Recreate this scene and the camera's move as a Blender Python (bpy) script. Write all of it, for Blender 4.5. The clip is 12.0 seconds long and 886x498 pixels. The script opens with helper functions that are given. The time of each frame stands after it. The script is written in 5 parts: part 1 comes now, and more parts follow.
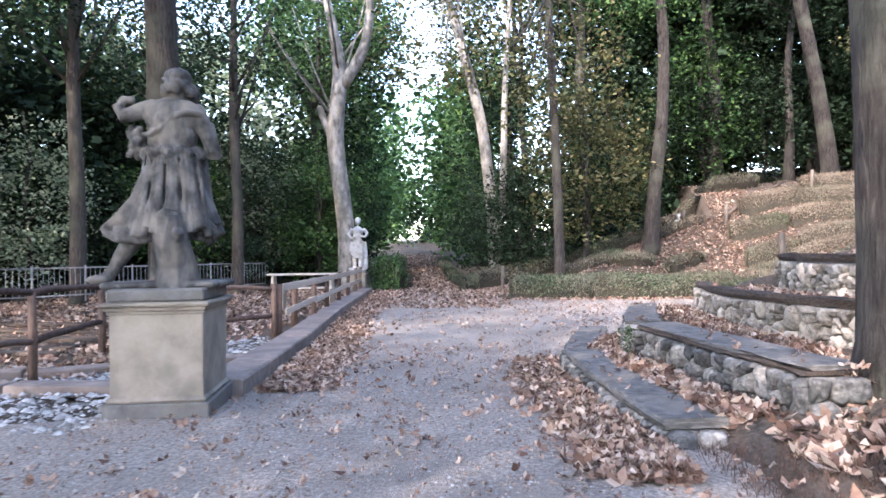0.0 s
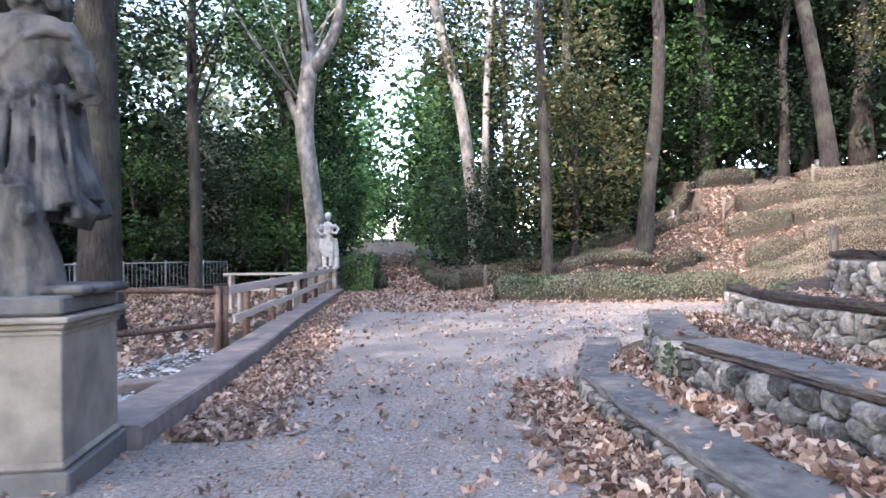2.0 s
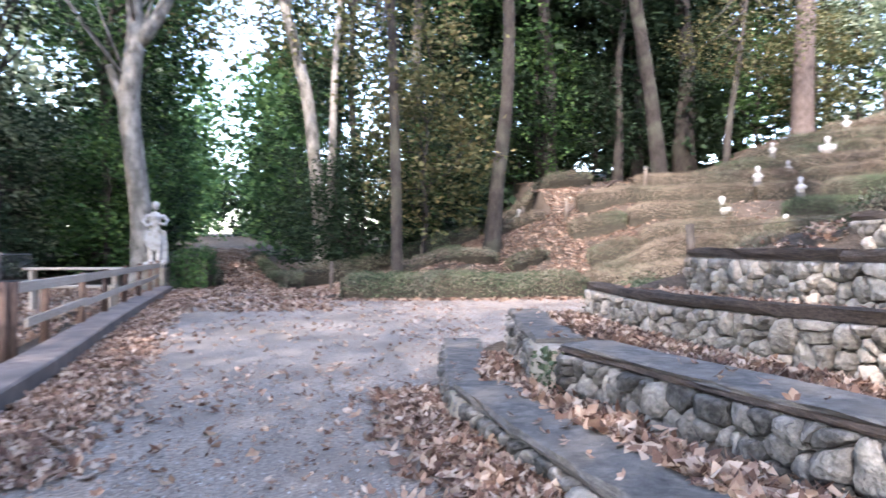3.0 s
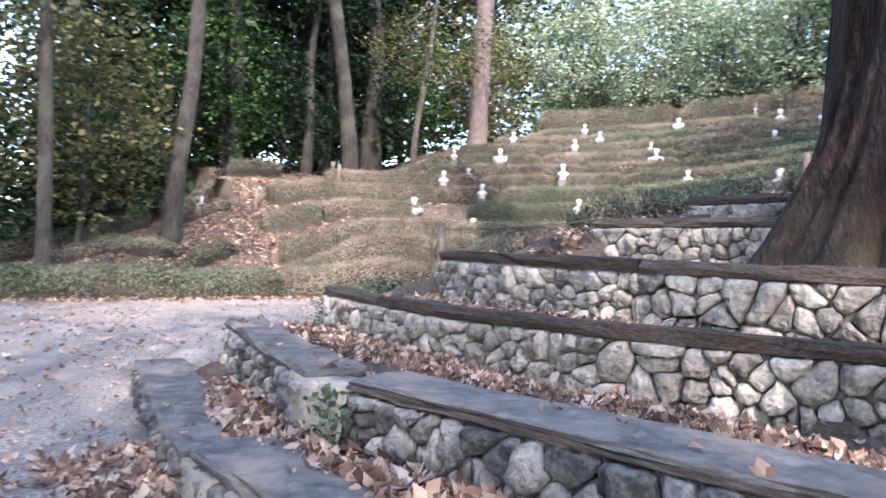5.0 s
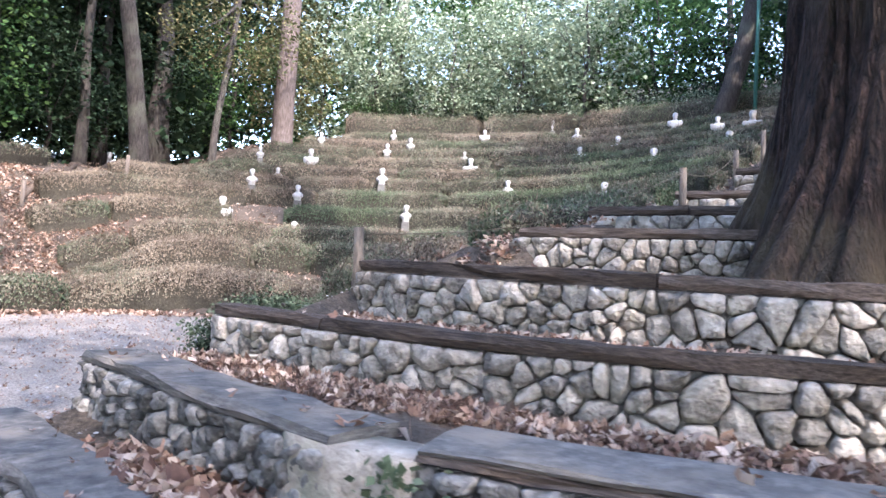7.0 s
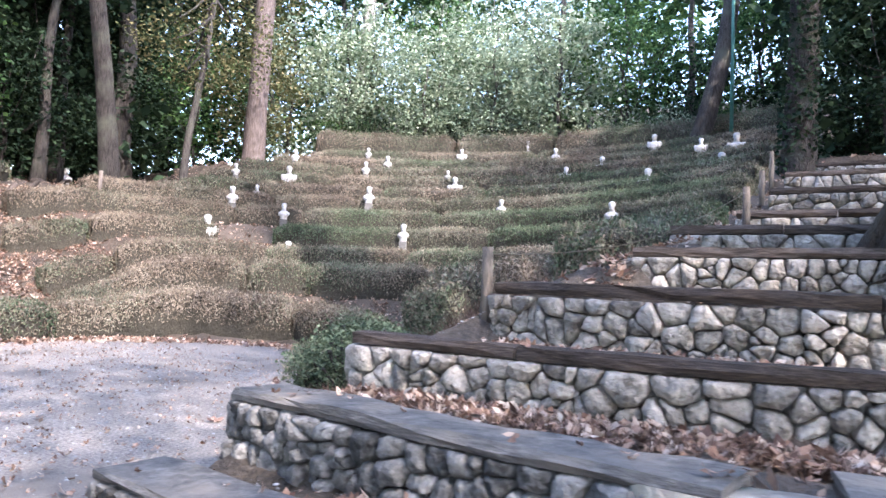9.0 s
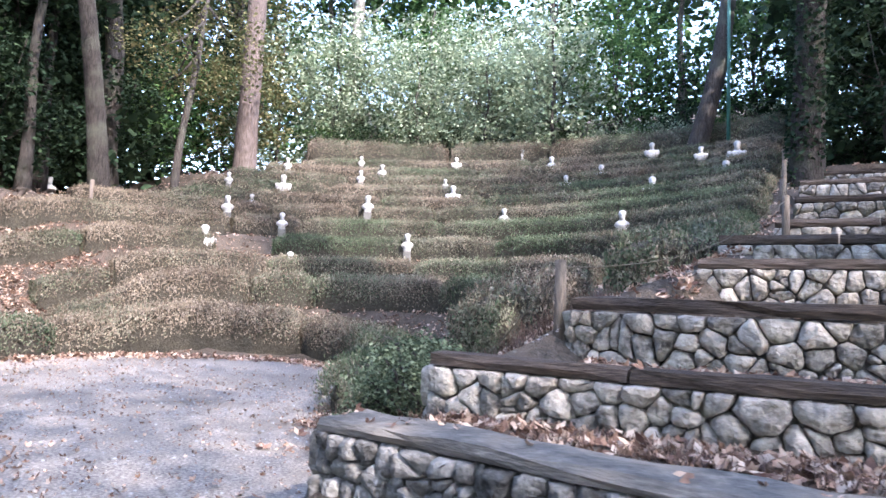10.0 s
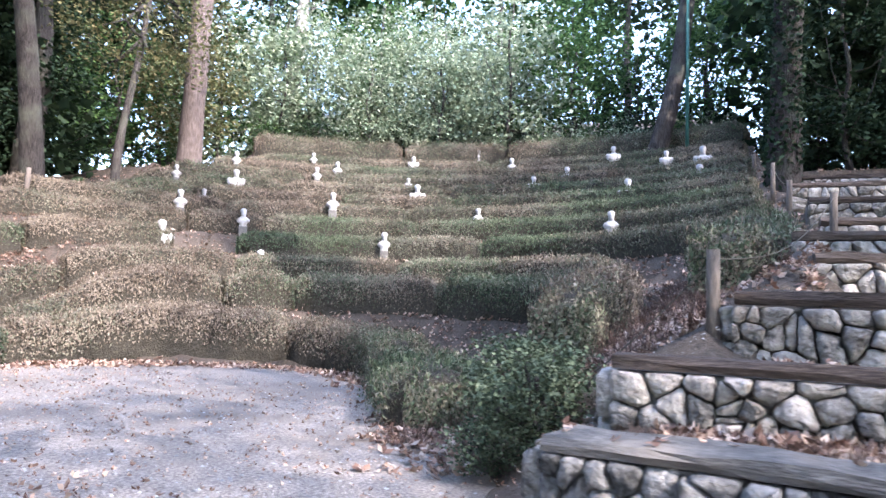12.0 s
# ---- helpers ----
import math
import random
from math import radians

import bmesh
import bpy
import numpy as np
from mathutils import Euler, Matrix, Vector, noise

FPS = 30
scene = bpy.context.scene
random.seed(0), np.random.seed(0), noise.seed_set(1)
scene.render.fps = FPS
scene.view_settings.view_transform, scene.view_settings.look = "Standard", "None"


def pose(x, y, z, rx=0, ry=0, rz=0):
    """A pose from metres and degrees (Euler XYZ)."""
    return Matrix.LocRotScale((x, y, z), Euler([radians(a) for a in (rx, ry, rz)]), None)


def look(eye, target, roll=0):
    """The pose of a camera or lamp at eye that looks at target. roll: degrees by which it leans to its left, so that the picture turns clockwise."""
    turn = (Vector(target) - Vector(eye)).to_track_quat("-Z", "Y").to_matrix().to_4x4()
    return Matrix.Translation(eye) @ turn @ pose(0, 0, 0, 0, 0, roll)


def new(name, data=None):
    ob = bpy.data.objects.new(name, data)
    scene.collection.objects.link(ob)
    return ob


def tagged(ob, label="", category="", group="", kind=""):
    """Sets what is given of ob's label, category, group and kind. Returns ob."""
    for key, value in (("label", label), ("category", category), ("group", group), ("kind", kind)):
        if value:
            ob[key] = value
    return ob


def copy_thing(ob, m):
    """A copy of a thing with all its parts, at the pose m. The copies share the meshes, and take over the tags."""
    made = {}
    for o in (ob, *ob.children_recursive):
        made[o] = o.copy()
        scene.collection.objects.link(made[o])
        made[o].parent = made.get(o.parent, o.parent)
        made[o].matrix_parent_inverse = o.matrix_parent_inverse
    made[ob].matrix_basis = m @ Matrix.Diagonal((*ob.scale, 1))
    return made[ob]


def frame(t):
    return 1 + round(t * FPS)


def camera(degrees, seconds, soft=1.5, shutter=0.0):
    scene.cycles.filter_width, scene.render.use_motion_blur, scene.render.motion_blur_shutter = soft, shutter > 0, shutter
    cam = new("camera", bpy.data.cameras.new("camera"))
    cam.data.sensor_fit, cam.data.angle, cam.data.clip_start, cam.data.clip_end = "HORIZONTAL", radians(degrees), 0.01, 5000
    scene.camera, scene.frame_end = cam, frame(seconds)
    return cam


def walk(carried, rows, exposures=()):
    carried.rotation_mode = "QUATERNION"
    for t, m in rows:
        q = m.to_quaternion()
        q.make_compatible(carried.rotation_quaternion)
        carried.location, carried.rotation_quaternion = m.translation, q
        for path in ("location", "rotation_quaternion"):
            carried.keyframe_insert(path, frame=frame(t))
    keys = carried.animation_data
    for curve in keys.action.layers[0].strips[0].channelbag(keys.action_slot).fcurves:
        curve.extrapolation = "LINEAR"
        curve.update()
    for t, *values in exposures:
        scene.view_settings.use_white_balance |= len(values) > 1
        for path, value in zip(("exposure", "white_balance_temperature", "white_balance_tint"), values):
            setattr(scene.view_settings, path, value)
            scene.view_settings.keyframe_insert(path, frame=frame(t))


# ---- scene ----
cam = camera(65.3, 12.0, shutter=0.5)
PATH = [
    (0, (1.056, -1.360, 1.517), (0.808, 0.624, 1.531), -0.8),
    (0.5, (0.986, -0.811, 1.484), (0.764, 1.177, 1.495), -0.8),
    (1, (0.866, -0.351, 1.465), (0.627, 1.635, 1.477), -0.7),
    (1.5, (0.816, 0.087, 1.465), (0.596, 2.075, 1.476), -0.7),
    (2, (0.743, 0.575, 1.472), (0.565, 2.568, 1.484), -0.6),
    (2.5, (0.672, 1.004, 1.449), (0.640, 3.004, 1.459), -0.4),
    (3, (0.605, 1.479, 1.424), (0.878, 3.460, 1.428), 0.2),
    (3.5, (0.528, 1.906, 1.407), (1.004, 3.849, 1.412), 0.5),
    (3.7, (0.505, 2.104, 1.400), (1.092, 4.016, 1.407), 0.9),
    (5.5, (0.373, 3.692, 1.452), (1.665, 5.219, 1.465), 2.4),
    (6, (0.292, 4.185, 1.449), (1.714, 5.590, 1.475), 2.6),
    (6.5, (0.166, 4.608, 1.430), (1.719, 5.870, 1.471), 2.8),
    (7, (0.053, 5.078, 1.418), (1.666, 6.259, 1.472), 2.8),
    (9, (-0.568, 6.784, 1.365), (1.145, 7.809, 1.484), 2.4),
    (9.5, (-0.609, 7.205, 1.385), (1.113, 8.214, 1.508), 2.2),
    (10, (-0.650, 7.638, 1.397), (1.095, 8.603, 1.543), 2.0),
    (10.5, (-0.737, 8.026, 1.369), (1.038, 8.935, 1.526), 2.0),
    (11, (-0.721, 8.519, 1.360), (1.061, 9.412, 1.521), 1.9),
    (11.5, (-0.716, 8.953, 1.293), (1.098, 9.776, 1.465), 1.9),
    (12, (-0.638, 9.495, 1.262), (1.211, 10.239, 1.432), 2.0),
]
walk(cam, [(t, look(eye, target, roll)) for t, eye, target, roll in PATH], exposures=[(0.0, 3.48, 6530, 19), (3.0, 3.42, 6480, 19), (6.0, 3.43, 6260, 18.5), (12.0, 3.52, 6200, 18.5)])

# ---- world and light ----
SUN_EL, SUN_AZ = 40.0, 205.0          # degrees; azimuth clockwise from +y
world = bpy.data.worlds.new("sky")
scene.world = world
world.use_nodes = True
wn = world.node_tree.nodes
sky = wn.new("ShaderNodeTexSky")
sky.sky_type, sky.sun_disc = "NISHITA", False
sky.sun_elevation, sky.sun_rotation = radians(SUN_EL), radians(SUN_AZ)
wn["Background"].inputs["Strength"].default_value = 0.15
world.node_tree.links.new(sky.outputs[0], wn["Background"].inputs[0])
sun = new("sun", bpy.data.lights.new("sun", "SUN"))
sun.data.energy, sun.data.angle, sun.data.color = 1.2, radians(0.7), (1.0, 0.94, 0.86)
sd = Vector((math.sin(radians(SUN_AZ)) * math.cos(radians(SUN_EL)), math.cos(radians(SUN_AZ)) * math.cos(radians(SUN_EL)), math.sin(radians(SUN_EL))))
sun.matrix_world = look(sd * 60, (0, 0, 0))


# ---- materials ----
def material(name, ramp, scale=5.0, rough=0.85, bump=0.3, bump_scale=40.0, island=0.0, obj=0.0, stain=None, stain_scale=1.2, stretch=(1, 1, 1), translucent=0.0, detail=8.0, spec=0.3, dist=0.02):
    """A mottled surface: a colour ramp over noise, a second larger stain, relief, and a shade of its own for each piece."""
    m = bpy.data.materials.new(name)
    m.use_nodes = True
    n, l = m.node_tree.nodes, m.node_tree.links
    b = n["Principled BSDF"]
    b.inputs["Roughness"].default_value = rough
    b.inputs["Specular IOR Level"].default_value = spec
    co = n.new("ShaderNodeTexCoord")
    mp = n.new("ShaderNodeMapping")
    mp.inputs["Scale"].default_value = stretch
    l.new(co.outputs["Object"], mp.inputs[0])
    nz = n.new("ShaderNodeTexNoise")
    nz.inputs["Scale"].default_value, nz.inputs["Detail"].default_value, nz.inputs["Roughness"].default_value = scale, detail, 0.65
    l.new(mp.outputs[0], nz.inputs["Vector"])
    cr = n.new("ShaderNodeValToRGB")
    el = cr.color_ramp.elements
    for i, (p, c) in enumerate(ramp):
        e = el[i] if i < 2 else el.new(p)
        e.position, e.color = p, (*c, 1)
    fac = nz.outputs["Fac"]
    if island or obj:
        src = n.new("ShaderNodeNewGeometry").outputs["Random Per Island"] if island else n.new("ShaderNodeObjectInfo").outputs["Random"]
        ma = n.new("ShaderNodeMath")
        ma.operation = "MULTIPLY_ADD"
        ma.inputs[1].default_value = island or obj
        l.new(src, ma.inputs[0])
        l.new(fac, ma.inputs[2])
        sb = n.new("ShaderNodeMath")
        sb.operation = "SUBTRACT"
        sb.inputs[1].default_value = (island or obj) / 2
        l.new(ma.outputs[0], sb.inputs[0])
        fac = sb.outputs[0]
    l.new(fac, cr.inputs[0])
    col = cr.outputs[0]
    if stain:
        n2 = n.new("ShaderNodeTexNoise")
        n2.inputs["Scale"].default_value, n2.inputs["Detail"].default_value = stain_scale, 5
        l.new(co.outputs["Object"], n2.inputs["Vector"])
        r2 = n.new("ShaderNodeMapRange")
        r2.inputs["From Min"].default_value, r2.inputs["From Max"].default_value = 0.48, 0.66
        l.new(n2.outputs["Fac"], r2.inputs[0])
        mx = n.new("ShaderNodeMix")
        mx.data_type = "RGBA"
        mx.inputs["B"].default_value = (*stain, 1)
        l.new(r2.outputs[0], mx.inputs["Factor"])
        l.new(col, mx.inputs["A"])
        col = mx.outputs["Result"]
    l.new(col, b.inputs["Base Color"])
    if bump:
        n3 = n.new("ShaderNodeTexNoise")
        n3.inputs["Scale"].default_value, n3.inputs["Detail"].default_value = bump_scale, 6
        l.new(mp.outputs[0], n3.inputs["Vector"])
        bp = n.new("ShaderNodeBump")
        bp.inputs["Strength"].default_value, bp.inputs["Distance"].default_value = bump, dist
        l.new(n3.outputs["Fac"], bp.inputs["Height"])
        l.new(bp.outputs[0], b.inputs["Normal"])
    if translucent:
        tr = n.new("ShaderNodeBsdfTranslucent")
        l.new(col, tr.inputs[0])
        ms = n.new("ShaderNodeMixShader")
        ms.inputs[0].default_value = translucent
        l.new(b.outputs[0], ms.inputs[1])
        l.new(tr.outputs[0], ms.inputs[2])
        l.new(ms.outputs[0], n["Material Output"].inputs[0])
    return m


def grey(v, w=0.0):
    return (v * (1 + w), v, v * (1 - w))


M_GRAVEL = material("gravel", [(0.28, (0.10, 0.088, 0.08)), (0.5, (0.28, 0.24, 0.21)), (0.70, (0.48, 0.42, 0.37))], 34, 0.95, 1.0, 60, stain=(0.21, 0.18, 0.155), stain_scale=0.5, dist=0.03)
M_SOIL = material("soil", [(0.3, (0.035, 0.026, 0.02)), (0.55, (0.085, 0.066, 0.05)), (0.8, (0.18, 0.145, 0.115))], 18, 0.95, 0.9, 40, stain=(0.12, 0.092, 0.072), stain_scale=0.7, dist=0.05)
M_PEBBLE = material("pebble", [(0.1, grey(0.14, 0.04)), (0.5, grey(0.28, 0.04)), (0.9, grey(0.45, 0.03))], 12, 0.85, 0.2, 60, island=0.9)
M_DRY = material("dry_leaf", [(0.05, (0.09, 0.048, 0.036)), (0.35, (0.22, 0.128, 0.09)), (0.6, (0.36, 0.24, 0.175)), (0.95, (0.52, 0.41, 0.33))], 6, 0.8, 0.3, 60, island=0.95, translucent=0.15)
M_STONE = material("limestone", [(0.27, grey(0.06, 0.12)), (0.41, grey(0.19, 0.13)), (0.57, grey(0.35, 0.14)), (0.80, grey(0.52, 0.13))], 9, 0.95, 1.0, 15, obj=0.25, stain=(0.17, 0.16, 0.125), stain_scale=3.4, dist=0.06)
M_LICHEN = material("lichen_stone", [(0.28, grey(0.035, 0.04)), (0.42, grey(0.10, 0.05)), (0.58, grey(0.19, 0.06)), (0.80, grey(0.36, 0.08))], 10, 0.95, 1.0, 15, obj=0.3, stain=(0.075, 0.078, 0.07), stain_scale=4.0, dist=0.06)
M_MORTAR = material("mortar", [(0.3, grey(0.07, 0.1)), (0.7, grey(0.19, 0.1))], 14, 0.95, 0.9, 40)
M_PLASTER = material("old_plaster", [(0.3, (0.24, 0.20, 0.16)), (0.55, (0.42, 0.36, 0.30)), (0.8, (0.56, 0.50, 0.43))], 6, 0.95, 0.9, 24, stain=(0.27, 0.25, 0.19), stain_scale=3.0, dist=0.03)
M_SLATE = material("slate", [(0.3, grey(0.045, 0.06)), (0.52, grey(0.105, 0.08)), (0.75, grey(0.21, 0.1))], 9, 0.75, 0.8, 16, stain=(0.18, 0.155, 0.13), stain_scale=2.2, stretch=(1, 1, 6), obj=0.2)
M_LOG = material("weathered_wood", [(0.25, (0.02, 0.014, 0.010)), (0.5, (0.075, 0.054, 0.042)), (0.8, (0.20, 0.155, 0.125))], 9, 0.85, 0.9, 18, stretch=(8, 0.6, 8), obj=0.3)
M_PLANK = material("pale_plank", [(0.3, (0.34, 0.28, 0.225)), (0.7, (0.56, 0.48, 0.40))], 7, 0.8, 0.4, 25, stretch=(6, 0.7, 6), obj=0.3)
M_BRANCH = material("rough_pole", [(0.3, (0.05, 0.03, 0.024)), (0.7, (0.17, 0.11, 0.085))], 12, 0.9, 0.7, 30, stretch=(3, 3, 1), obj=0.3)
M_PALEPOST = material("grey_post", [(0.3, (0.09, 0.072, 0.06)), (0.7, (0.21, 0.17, 0.14))], 12, 0.9, 0.7, 30, stretch=(3, 3, 0.6))
M_BARK = material("bark", [(0.28, (0.017, 0.013, 0.012)), (0.5, (0.046, 0.039, 0.035)), (0.8, (0.101, 0.088, 0.076))], 7, 0.95, 1.0, 14, stretch=(3, 3, 0.6), obj=0.25, stain=(0.083, 0.083, 0.064), stain_scale=0.9, dist=0.06)
M_PINE = material("red_pine_bark", [(0.25, (0.045, 0.034, 0.03)), (0.5, (0.115, 0.088, 0.078)), (0.8, (0.21, 0.17, 0.15))], 6, 0.95, 1.0, 10, stretch=(3, 3, 0.7), dist=0.06)
M_REDWOOD = material("redwood_bark", [(0.36, (0.009, 0.006, 0.005)), (0.53, (0.030, 0.018, 0.014)), (0.76, (0.105, 0.062, 0.048))], 6, 0.95, 1.0, 12, stretch=(3, 3, 0.8), dist=0.08, stain=(0.073, 0.056, 0.036), stain_scale=0.8)
M_PLANE = material("plane_bark", [(0.35, (0.085, 0.078, 0.068)), (0.47, (0.21, 0.195, 0.175)), (0.62, (0.33, 0.31, 0.28))], 2.6, 0.85, 0.4, 12, stretch=(1.5, 1.5, 0.7), stain=(0.12, 0.112, 0.095), stain_scale=1.6)
M_MARBLE = material("weathered_marble", [(0.32, grey(0.02, 0.02)), (0.5, grey(0.06, 0.02)), (0.7, grey(0.15, 0.04))], 7, 0.85, 0.5, 40, stain=(0.15, 0.135, 0.118), stain_scale=3.5, stretch=(1, 1, 0.5))
M_BUST = material("white_marble", [(0.25, grey(0.30, 0.02)), (0.6, grey(0.46, 0.03)), (0.8, grey(0.6, 0.03))], 8, 0.75, 0.3, 30, obj=0.3, stain=(0.27, 0.25, 0.22), stain_scale=6)
M_PEDESTAL = material("sandstone", [(0.25, (0.15, 0.125, 0.10)), (0.5, (0.27, 0.23, 0.185)), (0.8, (0.37, 0.32, 0.265))], 2.5, 0.85, 0.3, 60, stain=(0.14, 0.122, 0.10), stain_scale=1.8)
M_PEDCAP = material("dark_cap_stone", [(0.3, grey(0.085, 0.05)), (0.7, grey(0.17, 0.07))], 6, 0.88, 0.4, 50, stain=(0.14, 0.13, 0.11), stain_scale=4)
M_KERB = material("kerb_stone", [(0.3, (0.14, 0.107, 0.092)), (0.7, (0.29, 0.235, 0.205))], 6, 0.85, 0.35, 60, stain=(0.14, 0.115, 0.105), stain_scale=1.5)
M_IRON = material("grey_iron", [(0.3, grey(0.20, 0.04)), (0.7, grey(0.32, 0.04))], 9, 0.55, 0.1, 50)
M_ROPE = material("rope", [(0.3, (0.070, 0.059, 0.042)), (0.7, (0.133, 0.115, 0.087))], 30, 0.9, 0.4, 120)
M_POLE = material("green_pole", [(0.3, (0.04, 0.13, 0.10)), (0.7, (0.07, 0.19, 0.15))], 6, 0.5, 0.1, 40)
M_TWIG = material("twig_mass", [(0.3, (0.02, 0.018, 0.013)), (0.55, (0.06, 0.052, 0.038)), (0.85, (0.12, 0.10, 0.078))], 22, 0.95, 1.0, 40, dist=0.05)


def leaf(name, dark, mid, light, translucent=0.35, rough=0.75, island=0.7):
    return material(name, [(0.22, dark), (0.5, mid), (0.8, light)], 0.7, rough, 0, island=island, translucent=translucent, detail=2.0, spec=0.12)


M_BOX = leaf("box_leaf", (0.062, 0.066, 0.044), (0.138, 0.136, 0.096), (0.26, 0.24, 0.18), 0.15, 0.8, 0.45)
M_BOXGREEN = leaf("green_box_leaf", (0.036, 0.053, 0.031), (0.088, 0.115, 0.068), (0.18, 0.205, 0.13), 0.15, 0.8, 0.45)
M_BOXDRY = leaf("dry_box_leaf", (0.08, 0.061, 0.047), (0.175, 0.138, 0.105), (0.29, 0.24, 0.185), 0.15, 0.8, 0.5)
M_LEAF = leaf("broad_leaf", (0.03, 0.065, 0.025), (0.06, 0.125, 0.045), (0.12, 0.2, 0.065))
# sunlight is put into this leaf colour: far paler than the broad leaf
M_LEAFLIT = leaf("sunlit_leaf", (0.12, 0.17, 0.11), (0.26, 0.32, 0.21), (0.43, 0.48, 0.33))
# evergreen colour with the deep shade of the wood darkened into it
M_LEAFDARK = leaf("shaded_evergreen_leaf", (0.012, 0.024, 0.014), (0.026, 0.048, 0.026), (0.05, 0.08, 0.042), 0.2)
M_LEAFAUT = leaf("turning_leaf", (0.06, 0.075, 0.032), (0.115, 0.125, 0.055), (0.20, 0.17, 0.085))


# ---- mesh tools ----
rng = np.random.default_rng(7)


def mesh_of(name, verts, faces, mat_, smooth=True):
    me = bpy.data.meshes.new(name)
    me.from_pydata([tuple(v) for v in verts], [], [tuple(f) for f in faces])
    if mat_:
        me.materials.append(mat_)
    if smooth:
        me.polygons.foreach_set("use_smooth", [True] * len(me.polygons))
    me.update()
    return me


def quads_mesh(name, v, mat_):
    """v: (n, 4, 3) corners of n quads, quickly."""
    n = len(v)
    me = bpy.data.meshes.new(name)
    me.vertices.add(4 * n)
    me.vertices.foreach_set("co", np.ascontiguousarray(v, dtype=np.float32).ravel())
    me.loops.add(4 * n)
    me.loops.foreach_set("vertex_index", np.arange(4 * n, dtype=np.int32))
    me.polygons.add(n)
    me.polygons.foreach_set("loop_start", np.arange(0, 4 * n, 4, dtype=np.int32))
    me.materials.append(mat_)
    me.update(calc_edges=True)
    return me


def part(name, me, parent=None, label=""):
    ob = new(name, me)
    if parent is not None:
        ob.parent = parent
    if label:
        ob["label"] = label
    return ob


def thing(name, place, label, category, group="", kind="", turn=0.0):
    e = new(name)
    e.matrix_world = pose(*place, 0, 0, turn)
    return tagged(e, label, category, group, kind)


class Geo:
    """Collects verts and faces of one mesh."""

    def __init__(self):
        self.v, self.f = [], []

    def add(self, verts, faces):
        k = len(self.v)
        self.v += [tuple(p) for p in verts]
        self.f += [tuple(i + k for i in q) for q in faces]
        return self

    def tube(self, pts, radii, seg=10, cap=True, wob=0.0, ripple=0.0):
        pts = [Vector(p) for p in pts]
        rings = []
        up = Vector((0.3, 0.9, 0.2)).normalized()
        for i, p in enumerate(pts):
            d = (pts[min(i + 1, len(pts) - 1)] - pts[max(i - 1, 0)]).normalized()
            a = d.cross(up)
            if a.length < 0.1:
                a = d.cross(Vector((1, 0, 0)))
            a.normalize()
            b = d.cross(a)
            ring = []
            for s in range(seg):
                w = 2 * math.pi * s / seg
                r = radii[i] * (1 + wob * (rng.random() - 0.5) + ripple * (1 if s % 2 else -1))
                ring.append(p + (a * math.cos(w) + b * math.sin(w)) * r)
            rings.append(ring)
        verts = [q for ring in rings for q in ring]
        faces = []
        for i in range(len(pts) - 1):
            for s in range(seg):
                t = (s + 1) % seg
                faces.append((i * seg + s, i * seg + t, (i + 1) * seg + t, (i + 1) * seg + s))
        if cap:
            faces.append(tuple(range(seg))[::-1])
            faces.append(tuple(range((len(pts) - 1) * seg, len(pts) * seg)))
        return self.add(verts, faces)

    def ball(self, c, r, seg=14, rings=9, turn=None):
        r = (r, r, r) if isinstance(r, (int, float)) else r
        verts, faces = [], []
        for i in range(rings + 1):
            a = math.pi * i / rings
            for s in range(seg):
                w = 2 * math.pi * s / seg
                q = Vector((r[0] * math.sin(a) * math.cos(w), r[1] * math.sin(a) * math.sin(w), r[2] * math.cos(a)))
                if turn is not None:
                    q = turn @ q
                verts.append(q + Vector(c))
        for i in range(rings):
            for s in range(seg):
                t = (s + 1) % seg
                faces.append((i * seg + s, (i + 1) * seg + s, (i + 1) * seg + t, i * seg + t))
        return self.add(verts, faces)

    def box(self, c, size, turn=0.0, bevel=0.0, jit=0.0):
        bm = bmesh.new()
        bmesh.ops.create_cube(bm, size=1)
        for v in bm.verts:
            v.co = Vector((v.co.x * size[0], v.co.y * size[1], v.co.z * size[2]))
            if jit:
                v.co += Vector([(rng.random() - 0.5) * jit for _ in range(3)])
        if bevel:
            bmesh.ops.bevel(bm, geom=list(bm.edges), offset=bevel, segments=1, affect="EDGES")
        m = Matrix.Translation(c) @ Matrix.Rotation(radians(turn), 4, "Z")
        bm.verts.index_update()
        vs = [m @ v.co for v in bm.verts]
        fs = [[v.index for v in f.verts] for f in bm.faces]
        bm.free()
        return self.add(vs, fs)

    def sweep(self, path, profile, closed=True):
        """profile: (offset to the path's left, height) points, swept along a polyline of (x, y, z)."""
        n, k = len(profile), len(path)
        P = [Vector(p) for p in path]
        verts = []
        for i, p in enumerate(P):
            d = (P[min(i + 1, k - 1)] - P[max(i - 1, 0)])
            d.z = 0
            d.normalize()
            left = Vector((-d.y, d.x, 0))
            verts += [p + left * a + Vector((0, 0, b)) for a, b in profile]
        faces = []
        for i in range(k - 1):
            for s in range(n):
                t = (s + 1) % n
                faces.append((i * n + s, i * n + t, (i + 1) * n + t, (i + 1) * n + s))
        faces.append(tuple(range(n))[::-1])
        faces.append(tuple(range((k - 1) * n, k * n)))
        return self.add(verts, faces)

    def mesh(self, name, mat_, smooth=True):
        return mesh_of(name, self.v, self.f, mat_, smooth)


